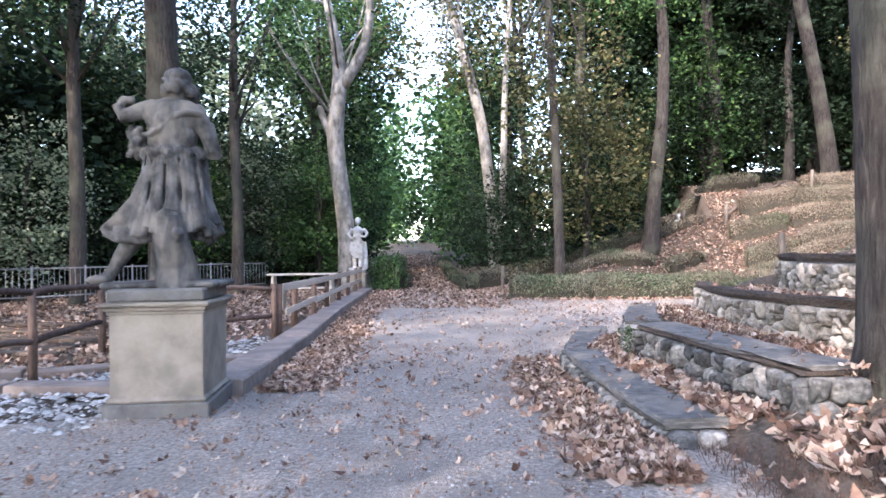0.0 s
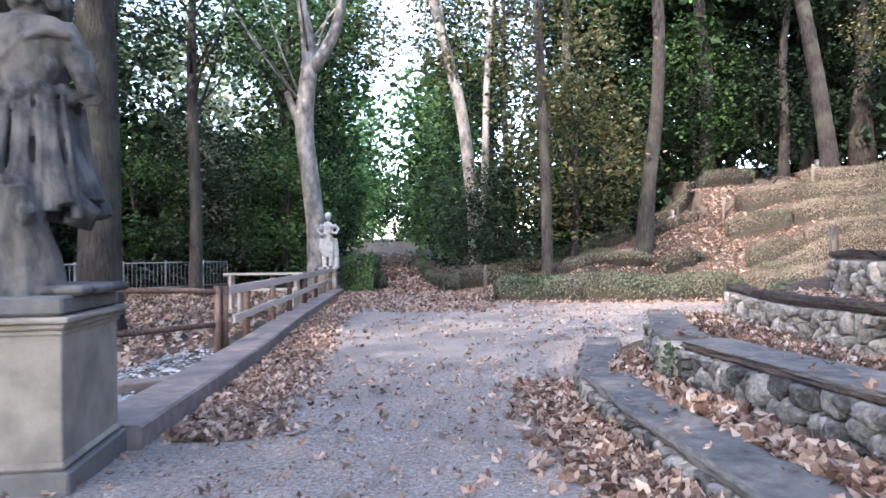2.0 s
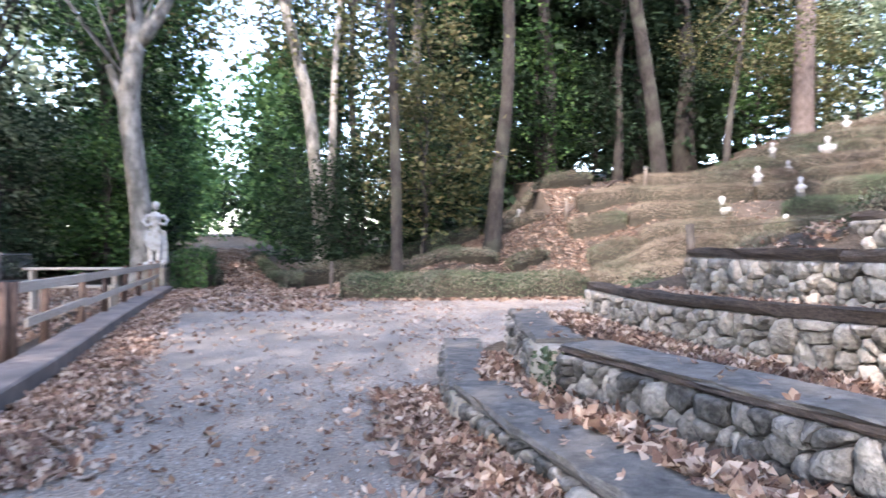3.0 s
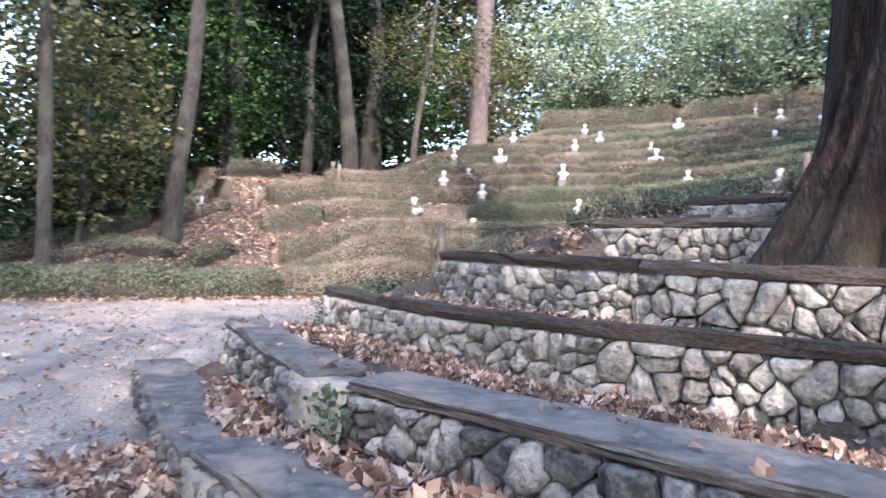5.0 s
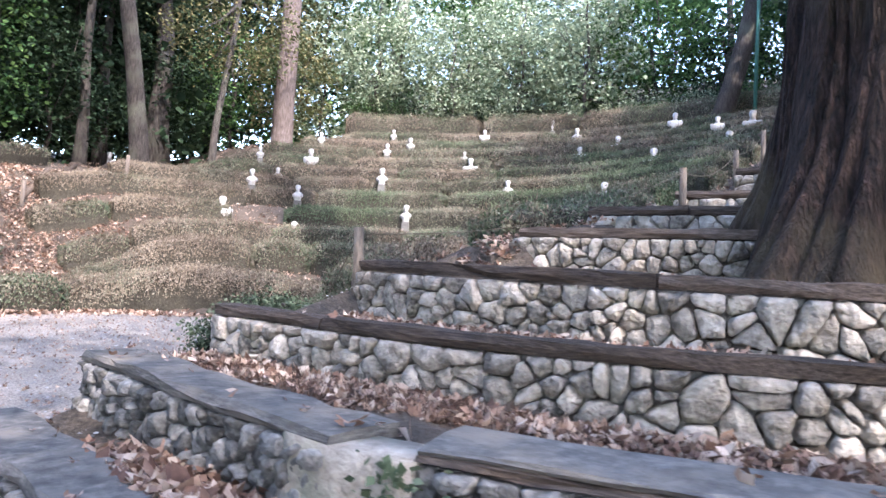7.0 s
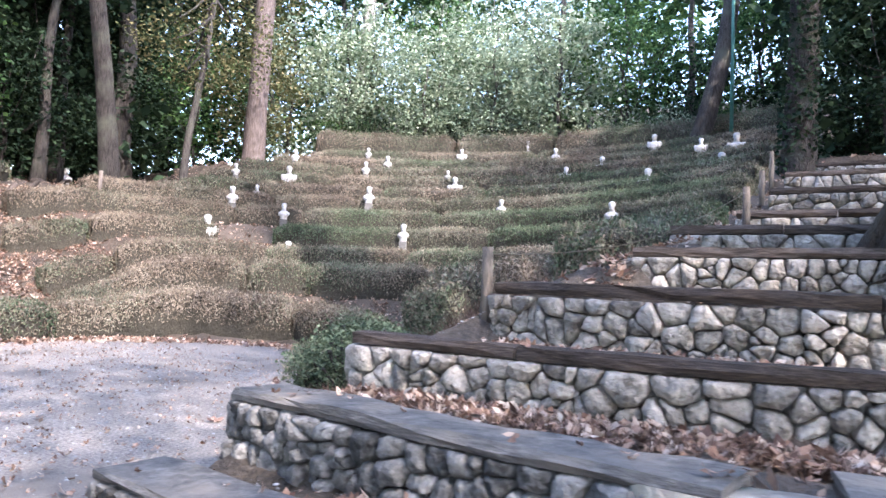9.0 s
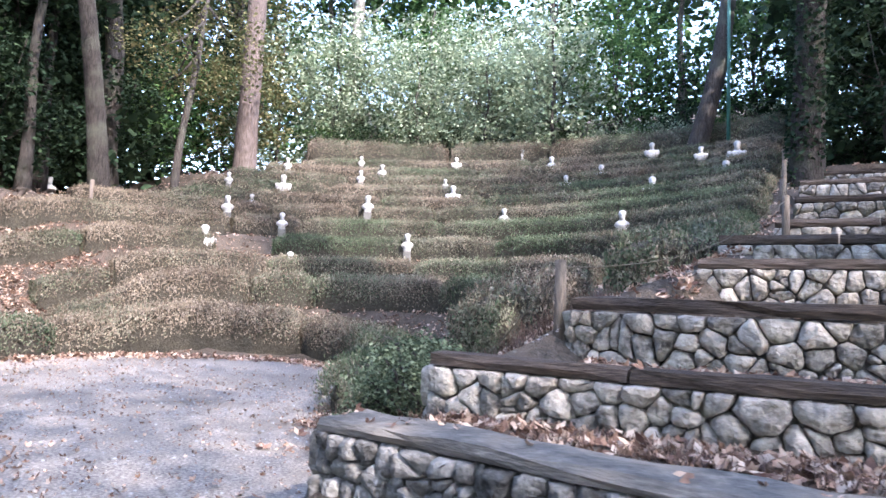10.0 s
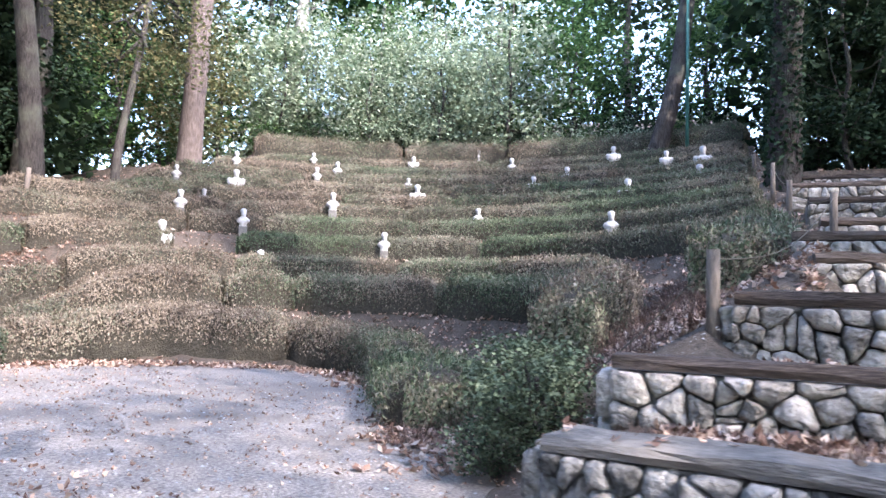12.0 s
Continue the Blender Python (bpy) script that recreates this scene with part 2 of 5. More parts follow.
def dense(path, step=0.4, jit=0.0):
    """The polyline with points every step metres, rounded at its bends."""
    P = np.array(path, float)
    s = np.r_[0, np.cumsum(np.linalg.norm(np.diff(P, axis=0), axis=1))]
    t = np.linspace(0, s[-1], max(2, int(s[-1] / step) + 1))
    Q = np.stack([np.interp(t, s, P[:, i]) for i in range(P.shape[1])], 1)
    for _ in range(2):
        Q[1:-1] = (Q[:-2] + 2 * Q[1:-1] + Q[2:]) / 4
    if jit:
        Q[1:-1] += (rng.random(Q[1:-1].shape) - 0.5) * jit
    return Q


def leaf_quads(centres, size, flat=0.5, fold=0.0, facing=None, ragged=0.0, slim=0.36, along=None):
    """A quad of about that size at each centre, turned at random; flat: 1 lies level; along: which way it points."""
    n = len(centres)
    nrm = rng.normal(size=(n, 3))
    nrm[:, 2] = np.abs(nrm[:, 2]) * (1 - flat) + flat * 2.0
    if facing is not None:
        nrm = facing + rng.normal(size=(n, 3)) * 0.38
    nrm /= np.linalg.norm(nrm, axis=1, keepdims=True)
    a = np.cross(nrm, rng.normal(size=(n, 3))) if along is None else along + rng.normal(size=(n, 3)) * 0.45
    a /= np.linalg.norm(a, axis=1, keepdims=True)
    b = np.cross(nrm, a)
    b /= np.maximum(np.linalg.norm(b, axis=1, keepdims=True), 1e-6)
    s = (size * (0.6 + 0.8 * rng.random(n)))[:, None]
    w = s * slim
    q = np.stack([centres - a * s / 2, centres + b * w + a * s * 0.08, centres + a * s / 2 + nrm * s * fold, centres - b * w + a * s * 0.08], 1)
    return q + rng.normal(size=q.shape) * (s * ragged)[:, None]


# ---- the lie of the land ----
HUB = (7.5, 16.0)                     # centre of the theatre's curved rows
ROW_R = [5.3, 6.5, 8.1, 9.65, 11.0, 12.3, 13.65, 15.1, 16.4, 17.8, 19.6]
ROW_Z = [0.423 * r - 0.47 for r in ROW_R]             # tops of the hedges
ROW_H = 0.60
# the seats and walls beside the theatre, as (x, y) lines of their faces from north to south
SEAT1 = [(1.90, 10.5), (1.62, 8.45), (1.46, 7.1), (1.62, 5.5), (1.77, 4.5), (1.95, 3.45)]
SEAT2 = [(2.72, 10.3), (2.42, 8.65), (2.22, 7.2), (2.27, 6.8), (2.42, 5.9), (2.53, 5.2), (2.91, 3.6)]
WALL3 = [(3.70, 10.12), (3.50, 8.4), (3.45, 7.4), (3.60, 6.4), (3.90, 5.4), (4.30, 4.5)]
WALL4 = [(4.72, 9.42), (4.53, 7.8), (4.53, 7.0), (4.75, 6.0), (5.10, 5.0), (5.6, 4.0), (6.3, 2.6)]
WALL5 = [(6.36, 8.72), (6.38, 7.6), (6.45, 6.6), (6.7, 5.6)]
UPPER_X = [8.1, 9.9, 12.6, 15.6, 18.2, 21.0]
UPPER_Z = [2.12, 2.52, 3.22, 4.02, 4.62, 5.52]


def smooth01(t):
    t = np.clip(t, 0, 1)
    return t * t * (3 - 2 * t)


def plaza_z(x, y):
    return np.interp(y, [-60, -1.4, 3, 5, 6.3, 8, 9.5, 26, 60, 120], [1.5, 0.27, 0.2, 0.13, 0.085, 0.045, 0.0, 0.08, 0.9, 2.6])


def face_x(line, y):
    """x of a wall's face at y."""
    p = sorted(line, key=lambda q: q[1])
    return np.interp(y, [q[1] for q in p], [q[0] for q in p])


def cone_z(r, phi):
    """Height of the theatre's slope, terraced under the hedges, before it fades out at its sides."""
    rr, zz = [2.9, 3.2, 4.2], [0.0, 0.1, 0.42]
    for q, z in zip(ROW_R, ROW_Z):
        drop = 0.72 if q < 6 else ROW_H
        rr += [q - 0.40, q + 0.42]
        zz += [z - drop, z - drop + 0.05]
    flat = smooth01((phi - 46) / 16) * 0.70           # the slope lies lower towards the wood
    re = np.where(r > 11, 11 + (r - 11) * (1 - flat), r)
    re = np.where(phi > 38, np.minimum(re, 16.4), re)
    return np.interp(re, rr + [30, 60], zz + [11.0, 20.0])


def land(x, y):
    x, y = np.asarray(x, float), np.asarray(y, float)
    base = plaza_z(x, y)
    dx, dy = x - HUB[0], y - HUB[1]
    r, phi = np.hypot(dx, dy), np.degrees(np.arctan2(dy, dx))
    foot = np.interp(phi, [-150, -130, -124, -116, -103, -78, -40, 20, 45, 65, 80, 100, 135, 150, 170], [14, 6.9, 6.0, 4.7, 3.6, 2.7, 2.8, 3.1, 3.1, 3.8, 4.9, 5.2, 6.6, 8.8, 16])
    ramp = np.clip(r - foot, 0, None) * np.interp(phi, [-60, -20, 50, 70], [0.46, 1.0, 1.0, 0.60])
    ramp = np.where(np.abs(phi) > 88, np.minimum(ramp, np.interp(x, [-1, 0.5, 2.2, 4, 5.6, 8, 12], [0.05, 0.25, 0.55, 1.1, 1.7, 2.7, 6])), ramp)
    hill = base + np.minimum(cone_z(r, phi), ramp) * smooth01((x + 1.8) / 3.5)
    # the terraces between the stone seats and walls; south of the seats they run out into a bank
    edge = np.interp(y, [1.0, 3.4, 3.7], [1.3, 0.9, 0.14])
    tiers = base
    behind1 = np.interp(y, [3, 6, 8, 10.3], [0.36, 0.32, 0.25, 0.17])
    faces = [(face_x(SEAT1, y), behind1), (face_x(SEAT2, y), 0.60), (face_x(WALL3, y), 0.92), (face_x(WALL4, y), 1.36), (face_x(WALL5, y), 1.8)] + list(zip(UPPER_X, UPPER_Z))
    for fx, z in faces:
        tiers = tiers + (z - tiers) * np.clip((x - fx - 0.12) / edge, 0, 1)
    north = np.interp(x, [1.4, 2.8, 3.8, 4.9, 6.5, 10, 25], [10.5, 10.35, 10.1, 9.4, 8.75, 8.3, 8.4])
    south = smooth01((north - y) / 0.4)
    rise = 0.02 * np.clip(y - 32, 0, 75) * (1 - smooth01((x + 1.0) / 6))
    return hill * (1 - south) + tiers * south + rise


def land1(x, y):
    return float(land(x, y))


# ---- ground ----
def ground_mesh():
    xs = np.r_[np.linspace(-90, -14, 30)[:-1], np.arange(-14, 26, 0.3), np.linspace(26, 95, 28)]
    ys = np.r_[np.linspace(-60, -6, 22)[:-1], np.arange(-6, 32, 0.3), np.linspace(32, 120, 36)]
    X, Y = np.meshgrid(xs, ys)
    Z = land(X, Y)
    rough = np.where(np.hypot(X - HUB[0], Y - HUB[1]) > 6, 0.05, 0.012)
    flat = (X > -9.5) & (X < 9.2) & (Z - plaza_z(X, Y) < 0.05)
    Z = Z + rng.normal(size=Z.shape) * rough * 0.5 * ~flat
    Z = np.where(flat & ((X > -5.2) | (Y < 3.4)), Z - 0.05, Z)
    n, k = Z.shape
    idx = np.arange(n * k).reshape(n, k)
    f = np.stack([idx[:-1, :-1], idx[:-1, 1:], idx[1:, 1:], idx[1:, :-1]], -1).reshape(-1, 4)
    return mesh_of("ground", np.stack([X, Y, Z], -1).reshape(-1, 3).tolist(), f.tolist(), M_SOIL)


tagged(part("ground", ground_mesh()), "brown woodland soil with dry leaves under trees", "ground", kind="structure")


def plaza_mesh():
    """The gravel sheet: forecourt between the kerb, the stone seats and the curved hedges."""
    edge = [(-9, -8), (7, -8), (4.6, -2), (2.5, 2.2), (2.1, 3.3), (1.85, 4.5), (1.7, 5.5), (1.56, 7.1), (1.72, 8.45), (2.0, 10.3), (2.8, 10.5), (4.4, 11.25), (5.5, 11.85), (6.8, 12.6), (8.2, 13.55), (9.2, 14.4), (10.1, 15.7), (10.4, 17.2), (9.8, 18.3), (9.0, 19.5), (8.0, 20.2), (6.5, 20.4), (0.4, 20.4), (-1.6, 22), (-2.1, 25.5), (-4.4, 40), (-11.0, 80), (-13.6, 80), (-7.0, 40), (-4.5, 25.5), (-4.6, 21), (-1.9, 5.6), (-2.6, 3.8), (-6, 3.2), (-9, 2)]
    bm = bmesh.new()
    vs = [bm.verts.new((*p, 0)) for p in [tuple(q) for q in dense(edge + [edge[0]], 0.5)[:-1]]]
    bm.faces.new(vs)
    bmesh.ops.triangulate(bm, faces=list(bm.faces))
    for _ in range(4):
        long = [e for e in bm.edges if e.calc_length() > 0.9]
        if not long:
            break
        bmesh.ops.subdivide_edges(bm, edges=long, cuts=1)
        bmesh.ops.triangulate(bm, faces=list(bm.faces))
    for v in bm.verts:
        v.co.z = float(plaza_z(v.co.x, v.co.y)) + 0.02 + 0.012 * noise.noise(v.co * 0.8)
    me = bpy.data.meshes.new("gravel")
    bm.to_mesh(me)
    bm.free()
    me.materials.append(M_GRAVEL)
    me.polygons.foreach_set("use_smooth", [True] * len(me.polygons))
    return me


tagged(part("gravel_path", plaza_mesh()), "pale grey gravel forecourt running into a woodland alley", "path", kind="structure")


# ---- dry-stone walls and seats ----
def voronoi_cells(w, h, size):
    """Cells of irregular stones that fill a w by h face."""
    nx, ny = max(1, int(w / (size * 1.05))), max(1, int(round(h / size)))
    pts = []
    for j in range(ny):
        for i in range(nx):
            pts.append(((i + 0.5 + (rng.random() - 0.5) * 0.95 + 0.5 * (j % 2)) * w / nx, (j + 0.5 + (rng.random() - 0.5) * 0.85) * h / ny))
    pts = np.array(pts)
    if len(pts) > 6:
        pts = pts[rng.random(len(pts)) > 0.22]
        more = rng.random((int(len(pts) * 0.4), 2)) * (w, h)
        pts = np.r_[pts, more]
    cells = []
    for k, p in enumerate(pts):
        poly = [(0, 0), (w, 0), (w, h), (0, h)]
        d = np.hypot(*(pts - p).T)
        for q in pts[np.argsort(d)[1:13]]:
            m, n_ = (p + q) / 2, q - p
            out = []
            for a, b in zip(poly, poly[1:] + poly[:1]):
                da, db = (a[0] - m[0]) * n_[0] + (a[1] - m[1]) * n_[1], (b[0] - m[0]) * n_[0] + (b[1] - m[1]) * n_[1]
                if da <= 0:
                    out.append(a)
                if da * db < 0:
                    s = da / (da - db)
                    out.append((a[0] + s * (b[0] - a[0]), a[1] + s * (b[1] - a[1])))
            poly = out
            if len(poly) < 3:
                break
        if len(poly) >= 3:
            cells.append((p, poly))
    return cells


def stone_mesh(poly, depth, joint=0.012, mat_=None):
    """One stone of the face: rounded outline, bulging front. Local x along the face, y up, z out."""
    c = np.mean(poly, axis=0)
    P = np.array(poly)
    for cut in (0.15, 0.22):
        Q = []
        for a, b in zip(P, np.roll(P, -1, axis=0)):
            if np.hypot(*(b - a)) > 0.02:
                Q += [a * (1 - cut) + b * cut, a * cut + b * (1 - cut)]
        if len(Q) < 4:
            return None
        P = np.array(Q)
    Q = P[:26]
    r = np.hypot(*(Q - c).T)
    Q = c + (Q - c) * np.clip(1 - joint / np.maximum(r, 0.02), 0.3, 1)[:, None]
    n = len(Q)
    v = [(*q, -0.06) for q in Q]
    seed = rng.random() * 50
    for s, z in ((1.0, 0.0), (0.95, depth * 0.62), (0.74, depth)):
        for q in Q:
            e = c + (q - c) * s + rng.normal(size=2) * 0.004
            lump = noise.noise((e[0] * 8 + seed, e[1] * 8, seed)) * 0.045 + noise.noise((e[0] * 30, e[1] * 30 + seed, seed)) * 0.012
            v.append((*e, z + (lump + rng.normal() * 0.004) * (z > 0)))
    v.append((*c, depth * (0.95 + 0.2 * rng.random())))
    f = []
    for k in range(3):
        for i in range(n):
            j = (i + 1) % n
            f.append((k * n + i, k * n + j, (k + 1) * n + j, (k + 1) * n + i))
    f += [(3 * n + i, 3 * n + (i + 1) % n, 4 * n) for i in range(n)]
    return mesh_of("stone", v, f, mat_ or M_STONE)


def stone_wall(path, bottoms, size, label, thick=0.35, name="stone_wall", mat_=None):
    """path: (x, y, top z) along the wall's face, which looks to the left of the way."""
    P = dense(path, 0.5)
    B = np.interp(np.linspace(0, 1, len(P)), np.linspace(0, 1, len(bottoms)), bottoms)
    wall = tagged(new(name), label, "wall", "dry-stone terrace walls")
    wall.matrix_world = Matrix.Translation((P[0][0], P[0][1], B[0]))
    inv = wall.matrix_world.inverted()
    core = Geo()
    n = len(P)
    v = []
    for i in range(n):
        d = P[min(i + 1, n - 1)] - P[max(i - 1, 0)]
        d = d[:2] / np.hypot(*d[:2])
        left = np.array((-d[1], d[0]))
        a, b = P[i][:2] - left * 0.03, P[i][:2] - left * thick
        v += [(*a, B[i] - 0.15), (*b, B[i] - 0.15), (*b, P[i][2] - 0.01), (*a, P[i][2] - 0.01)]
    f = [(i * 4 + s, i * 4 + (s + 1) % 4, (i + 1) * 4 + (s + 1) % 4, (i + 1) * 4 + s) for i in range(n - 1) for s in range(4)] + [(3, 2, 1, 0), tuple(range(4 * n - 4, 4 * n))]
    core.add([inv @ Vector(p) for p in v], f)
    part("core", core.mesh("core", M_MORTAR, False), wall, "dark earth and mortar core")
    L = np.r_[0, np.cumsum(np.hypot(*np.diff(P[:, :2], axis=0).T))]
    H = float(np.mean(P[:, 2] - B))
    for p, poly in voronoi_cells(L[-1], H, size):
        me = stone_mesh(np.array(poly) - p, 0.03 + 0.06 * rng.random(), 0.005, mat_)
        if me is None:
            continue
        i = min(int(np.searchsorted(L, p[0])), n - 1)
        i = max(i, 1)
        s = (p[0] - L[i - 1]) / max(L[i] - L[i - 1], 1e-6)
        q = P[i - 1] * (1 - s) + P[i] * s
        b = B[i - 1] * (1 - s) + B[i] * s
        d = P[i] - P[i - 1]
        d = d[:2] / np.hypot(*d[:2])
        left = Vector((-d[1], d[0], 0))
        k = (q[2] - b) / H
        m = Matrix((Vector((d[0], d[1], 0)), Vector((0, 0, 1)), left)).transposed().to_4x4()
        m = Matrix.Translation((q[0], q[1], b + p[1] * k)) @ m
        # the outline was laid out with x along the face and y up; the face looks left
        me.transform(Matrix.Diagonal((1, k, 1, 1)))
        me.flip_normals()
        o = part("stone", me, wall)
        o.matrix_local = inv @ m
    return wall


def plank_along(path, width, height, gap, label, name, mat_, lengths, category, back=0.0, sag=0.015):
    """Slabs or beams laid end to end on a wall; each one is a thing."""
    P = dense(path, 0.25)
    L = np.r_[0, np.cumsum(np.hypot(*np.diff(P[:, :2], axis=0).T))]
    at = 0.0
    i = 0
    while at < L[-1] - 0.3:
        ln = min(lengths[i % len(lengths)], L[-1] - at)
        if L[-1] - at - ln < 0.6:
            ln = L[-1] - at
        ts = np.linspace(at, at + ln - gap, max(3, int(ln / 0.22)))
        Q = np.stack([np.interp(ts, L, P[:, k]) for k in range(3)], 1)
        k = len(Q)
        g = Geo()
        o = Q[0].copy()
        prof = [(0.02, 0), (0.035, height * 0.5), (0.015, height), (-width * 0.5, height * 1.04), (-width, height), (-width - 0.02, height * 0.4), (-width, 0)]
        v = []
        wob = rng.normal(size=(k, 7, 2)) * np.array([0.012, 0.006])
        lift = sag * rng.normal()
        for j in range(k):
            d = Q[min(j + 1, k - 1)] - Q[max(j - 1, 0)]
            d = d[:2] / np.hypot(*d[:2])
            left = np.array((-d[1], d[0]))
            for s, (a, b) in enumerate(prof):
                e = Q[j][:2] + left * (a - back + wob[j, s, 0]) - o[:2]
                v.append((e[0], e[1], Q[j][2] - o[2] + b + wob[j, s, 1] * (b > 0) + 0.004 + abs(lift) * (i % 2)))
        f = [(a * 7 + s, a * 7 + (s + 1) % 7, (a + 1) * 7 + (s + 1) % 7, (a + 1) * 7 + s) for a in range(k - 1) for s in range(7)] + [tuple(range(7))[::-1], tuple(range(7 * k - 7, 7 * k))]
        g.add(v, f)
        ob = part(name, g.mesh(name, mat_, False))
        ob.matrix_world = Matrix.Translation(Vector(o))
        tagged(ob, label, category, "seat slabs" if mat_ is M_SLATE else "wall beams")
        at += ln
        i += 1


# low front seat, then the taller second seat, then walls topped by beams
def raised(line, z0, z1):
    """The line with heights that run from z0 at its north end to z1 at its south end."""
    n = len(line) - 1
    return [(x, y, z0 + (z1 - z0) * i / n) for i, (x, y) in enumerate(line)]


SEAT1A, SEAT1B = raised(SEAT1[:3], 0.215, 0.245), raised([(1.47, 6.98)] + SEAT1[3:], 0.29, 0.31)
SEAT2A, SEAT2B = raised(SEAT2[:3], 0.595, 0.61), raised(SEAT2[3:], 0.625, 0.65)
BEAM3, BEAM4, BEAM5 = raised(WALL3, 0.93, 0.97), raised(WALL4, 1.35, 1.33), raised(WALL5, 1.78, 1.79)


def toward_left(path):
    """Order the points so that the face looks towards -x."""
    return path if path[0][1] < path[-1][1] else path[::-1]


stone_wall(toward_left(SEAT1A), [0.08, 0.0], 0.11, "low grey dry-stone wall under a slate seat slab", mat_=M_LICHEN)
plank_along(toward_left(SEAT1A), 0.42, 0.055, 0.012, "smooth dark grey slate seat slab on low stone wall", "seat_slab", M_SLATE, [4.0], "bench")
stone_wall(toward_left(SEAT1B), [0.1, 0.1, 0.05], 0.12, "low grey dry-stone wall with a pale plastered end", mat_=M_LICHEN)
plank_along(toward_left(SEAT1B), 0.42, 0.07, 0.012, "dark grey worn slate seat slab on low stone wall", "seat_slab", M_SLATE, [4.0], "bench")
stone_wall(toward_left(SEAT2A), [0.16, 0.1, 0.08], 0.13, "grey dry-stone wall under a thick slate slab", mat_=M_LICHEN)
plank_along(toward_left(SEAT2A), 0.38, 0.07, 0.015, "dark grey slate slab with chipped edge on stone wall", "seat_slab", M_SLATE, [4.0], "bench")
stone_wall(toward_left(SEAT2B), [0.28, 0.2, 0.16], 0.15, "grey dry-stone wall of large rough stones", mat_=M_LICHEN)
plank_along(toward_left(SEAT2B), 0.42, 0.03, 0.015, "split lower layer of dark slate under seat slab", "seat_slab", M_LOG, [4.0], "bench", back=0.02)
plank_along([(x, y, z + 0.032) for x, y, z in toward_left(SEAT2B)], 0.42, 0.035, 0.015, "dark weathered slate slab with split edges on stone wall", "seat_slab", M_SLATE, [5.0], "bench", back=0.05)
stone_wall(toward_left(BEAM3), [0.52, 0.55, 0.57], 0.155, "pale grey dry-stone terrace wall with rounded stones")
plank_along(toward_left(BEAM3), 0.16, 0.085, 0.02, "dark weathered wooden beam on stone terrace wall", "beam", M_LOG, [4.3, 1.9], "beam")
stone_wall(toward_left(BEAM4), [0.88, 0.88, 0.92], 0.155, "pale grey dry-stone terrace wall with rounded stones")
plank_along(toward_left(BEAM4), 0.17, 0.095, 0.02, "dark weathered wooden beam on stone terrace wall", "beam", M_LOG, [4.4, 3.0], "beam")
stone_wall(toward_left(BEAM5), [1.3, 1.3, 1.3], 0.145, "sunlit dry-stone terrace wall beside big tree")
plank_along(toward_left(BEAM5), 0.17, 0.09, 0.02, "dark reddish wooden beam on stone terrace wall", "beam", M_LOG, [4.2], "beam")
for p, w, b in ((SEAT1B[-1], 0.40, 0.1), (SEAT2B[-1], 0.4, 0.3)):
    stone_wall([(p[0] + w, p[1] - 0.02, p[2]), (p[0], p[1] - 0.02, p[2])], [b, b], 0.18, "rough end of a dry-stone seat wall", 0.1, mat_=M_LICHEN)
for p, w, b in ((SEAT1A[0], 0.30, 0.0), (SEAT2A[0], 0.36, 0.05), (BEAM3[0], 0.3, 0.4), (BEAM4[0], 0.3, 0.8), (BEAM5[0], 0.3, 1.25)):
    stone_wall([(p[0], p[1] + 0.02, p[2]), (p[0] + w, p[1] + 0.02, p[2])], [b, b], 0.15, "rough end of a dry-stone wall", 0.1)


def plaster_end(a, b, z0, z1, thick, label):
    """A lumpy pale plastered pier that closes a seat wall."""
    a, b = Vector((*a, 0)), Vector((*b, 0))
    d = (b - a).normalized()
    out = Vector((-d.y, d.x, 0))
    n, m = 9, 7
    v = []
    for i in range(n):
        for j in range(m):
            p = a.lerp(b, i / (n - 1)) + Vector((0, 0, z0 + (z1 - z0) * j / (m - 1)))
            bulge = 0.05 * math.sin(math.pi * i / (n - 1)) ** 0.5 + 0.035 * noise.noise(p * 6) + 0.04 * (1 - j / (m - 1))
            v.append(p + out * bulge)
    back = len(v)
    v += [p - out * thick for p in v]
    f = [(i * m + j, (i + 1) * m + j, (i + 1) * m + j + 1, i * m + j + 1) for i in range(n - 1) for j in range(m - 1)]
    f += [tuple(back + q for q in g[::-1]) for g in f]
    rim = [i * m for i in range(n)] + [(n - 1) * m + j for j in range(1, m)] + [i * m + m - 1 for i in range(n - 2, -1, -1)] + [j for j in range(m - 2, 0, -1)]
    f += [(rim[k], rim[k - 1], back + rim[k - 1], back + rim[k]) for k in range(len(rim))]
    o = Vector(v[0])
    ob = part("plaster_pier", mesh_of("plaster_pier", [q - o for q in v], f, M_PLASTER))
    ob.matrix_world = Matrix.Translation(o)
    return tagged(ob, label, "pier", "plastered wall ends")


plaster_end((2.24, 6.78), (2.24, 7.55), 0.1, 0.635, 0.3, "pale crumbling plaster pier between slate seat slabs")
plaster_end((1.455, 6.6), (1.45, 7.06), 0.02, 0.285, 0.2, "pale plastered end of the low seat wall")
for x, z, y0, y1 in ((8.1, 2.16, 8.75, 3.0), (9.9, 2.55, 8.25, 2.5), (12.6, 3.26, 8.1, 1.5), (15.6, 4.06, 8.1, 1.0), (18.2, 4.7, 8.0, 0.5)):
    w = [(x, y1, z), (x, y0, z)]
    stone_wall(w, [z - 0.48, z - 0.48], 0.2, "small dry-stone terrace wall high on the slope")
    plank_along(w, 0.18, 0.10, 0.02, "dark wooden beam on upper terrace wall", "beam", M_LOG, [4.5, 3.0], "beam")


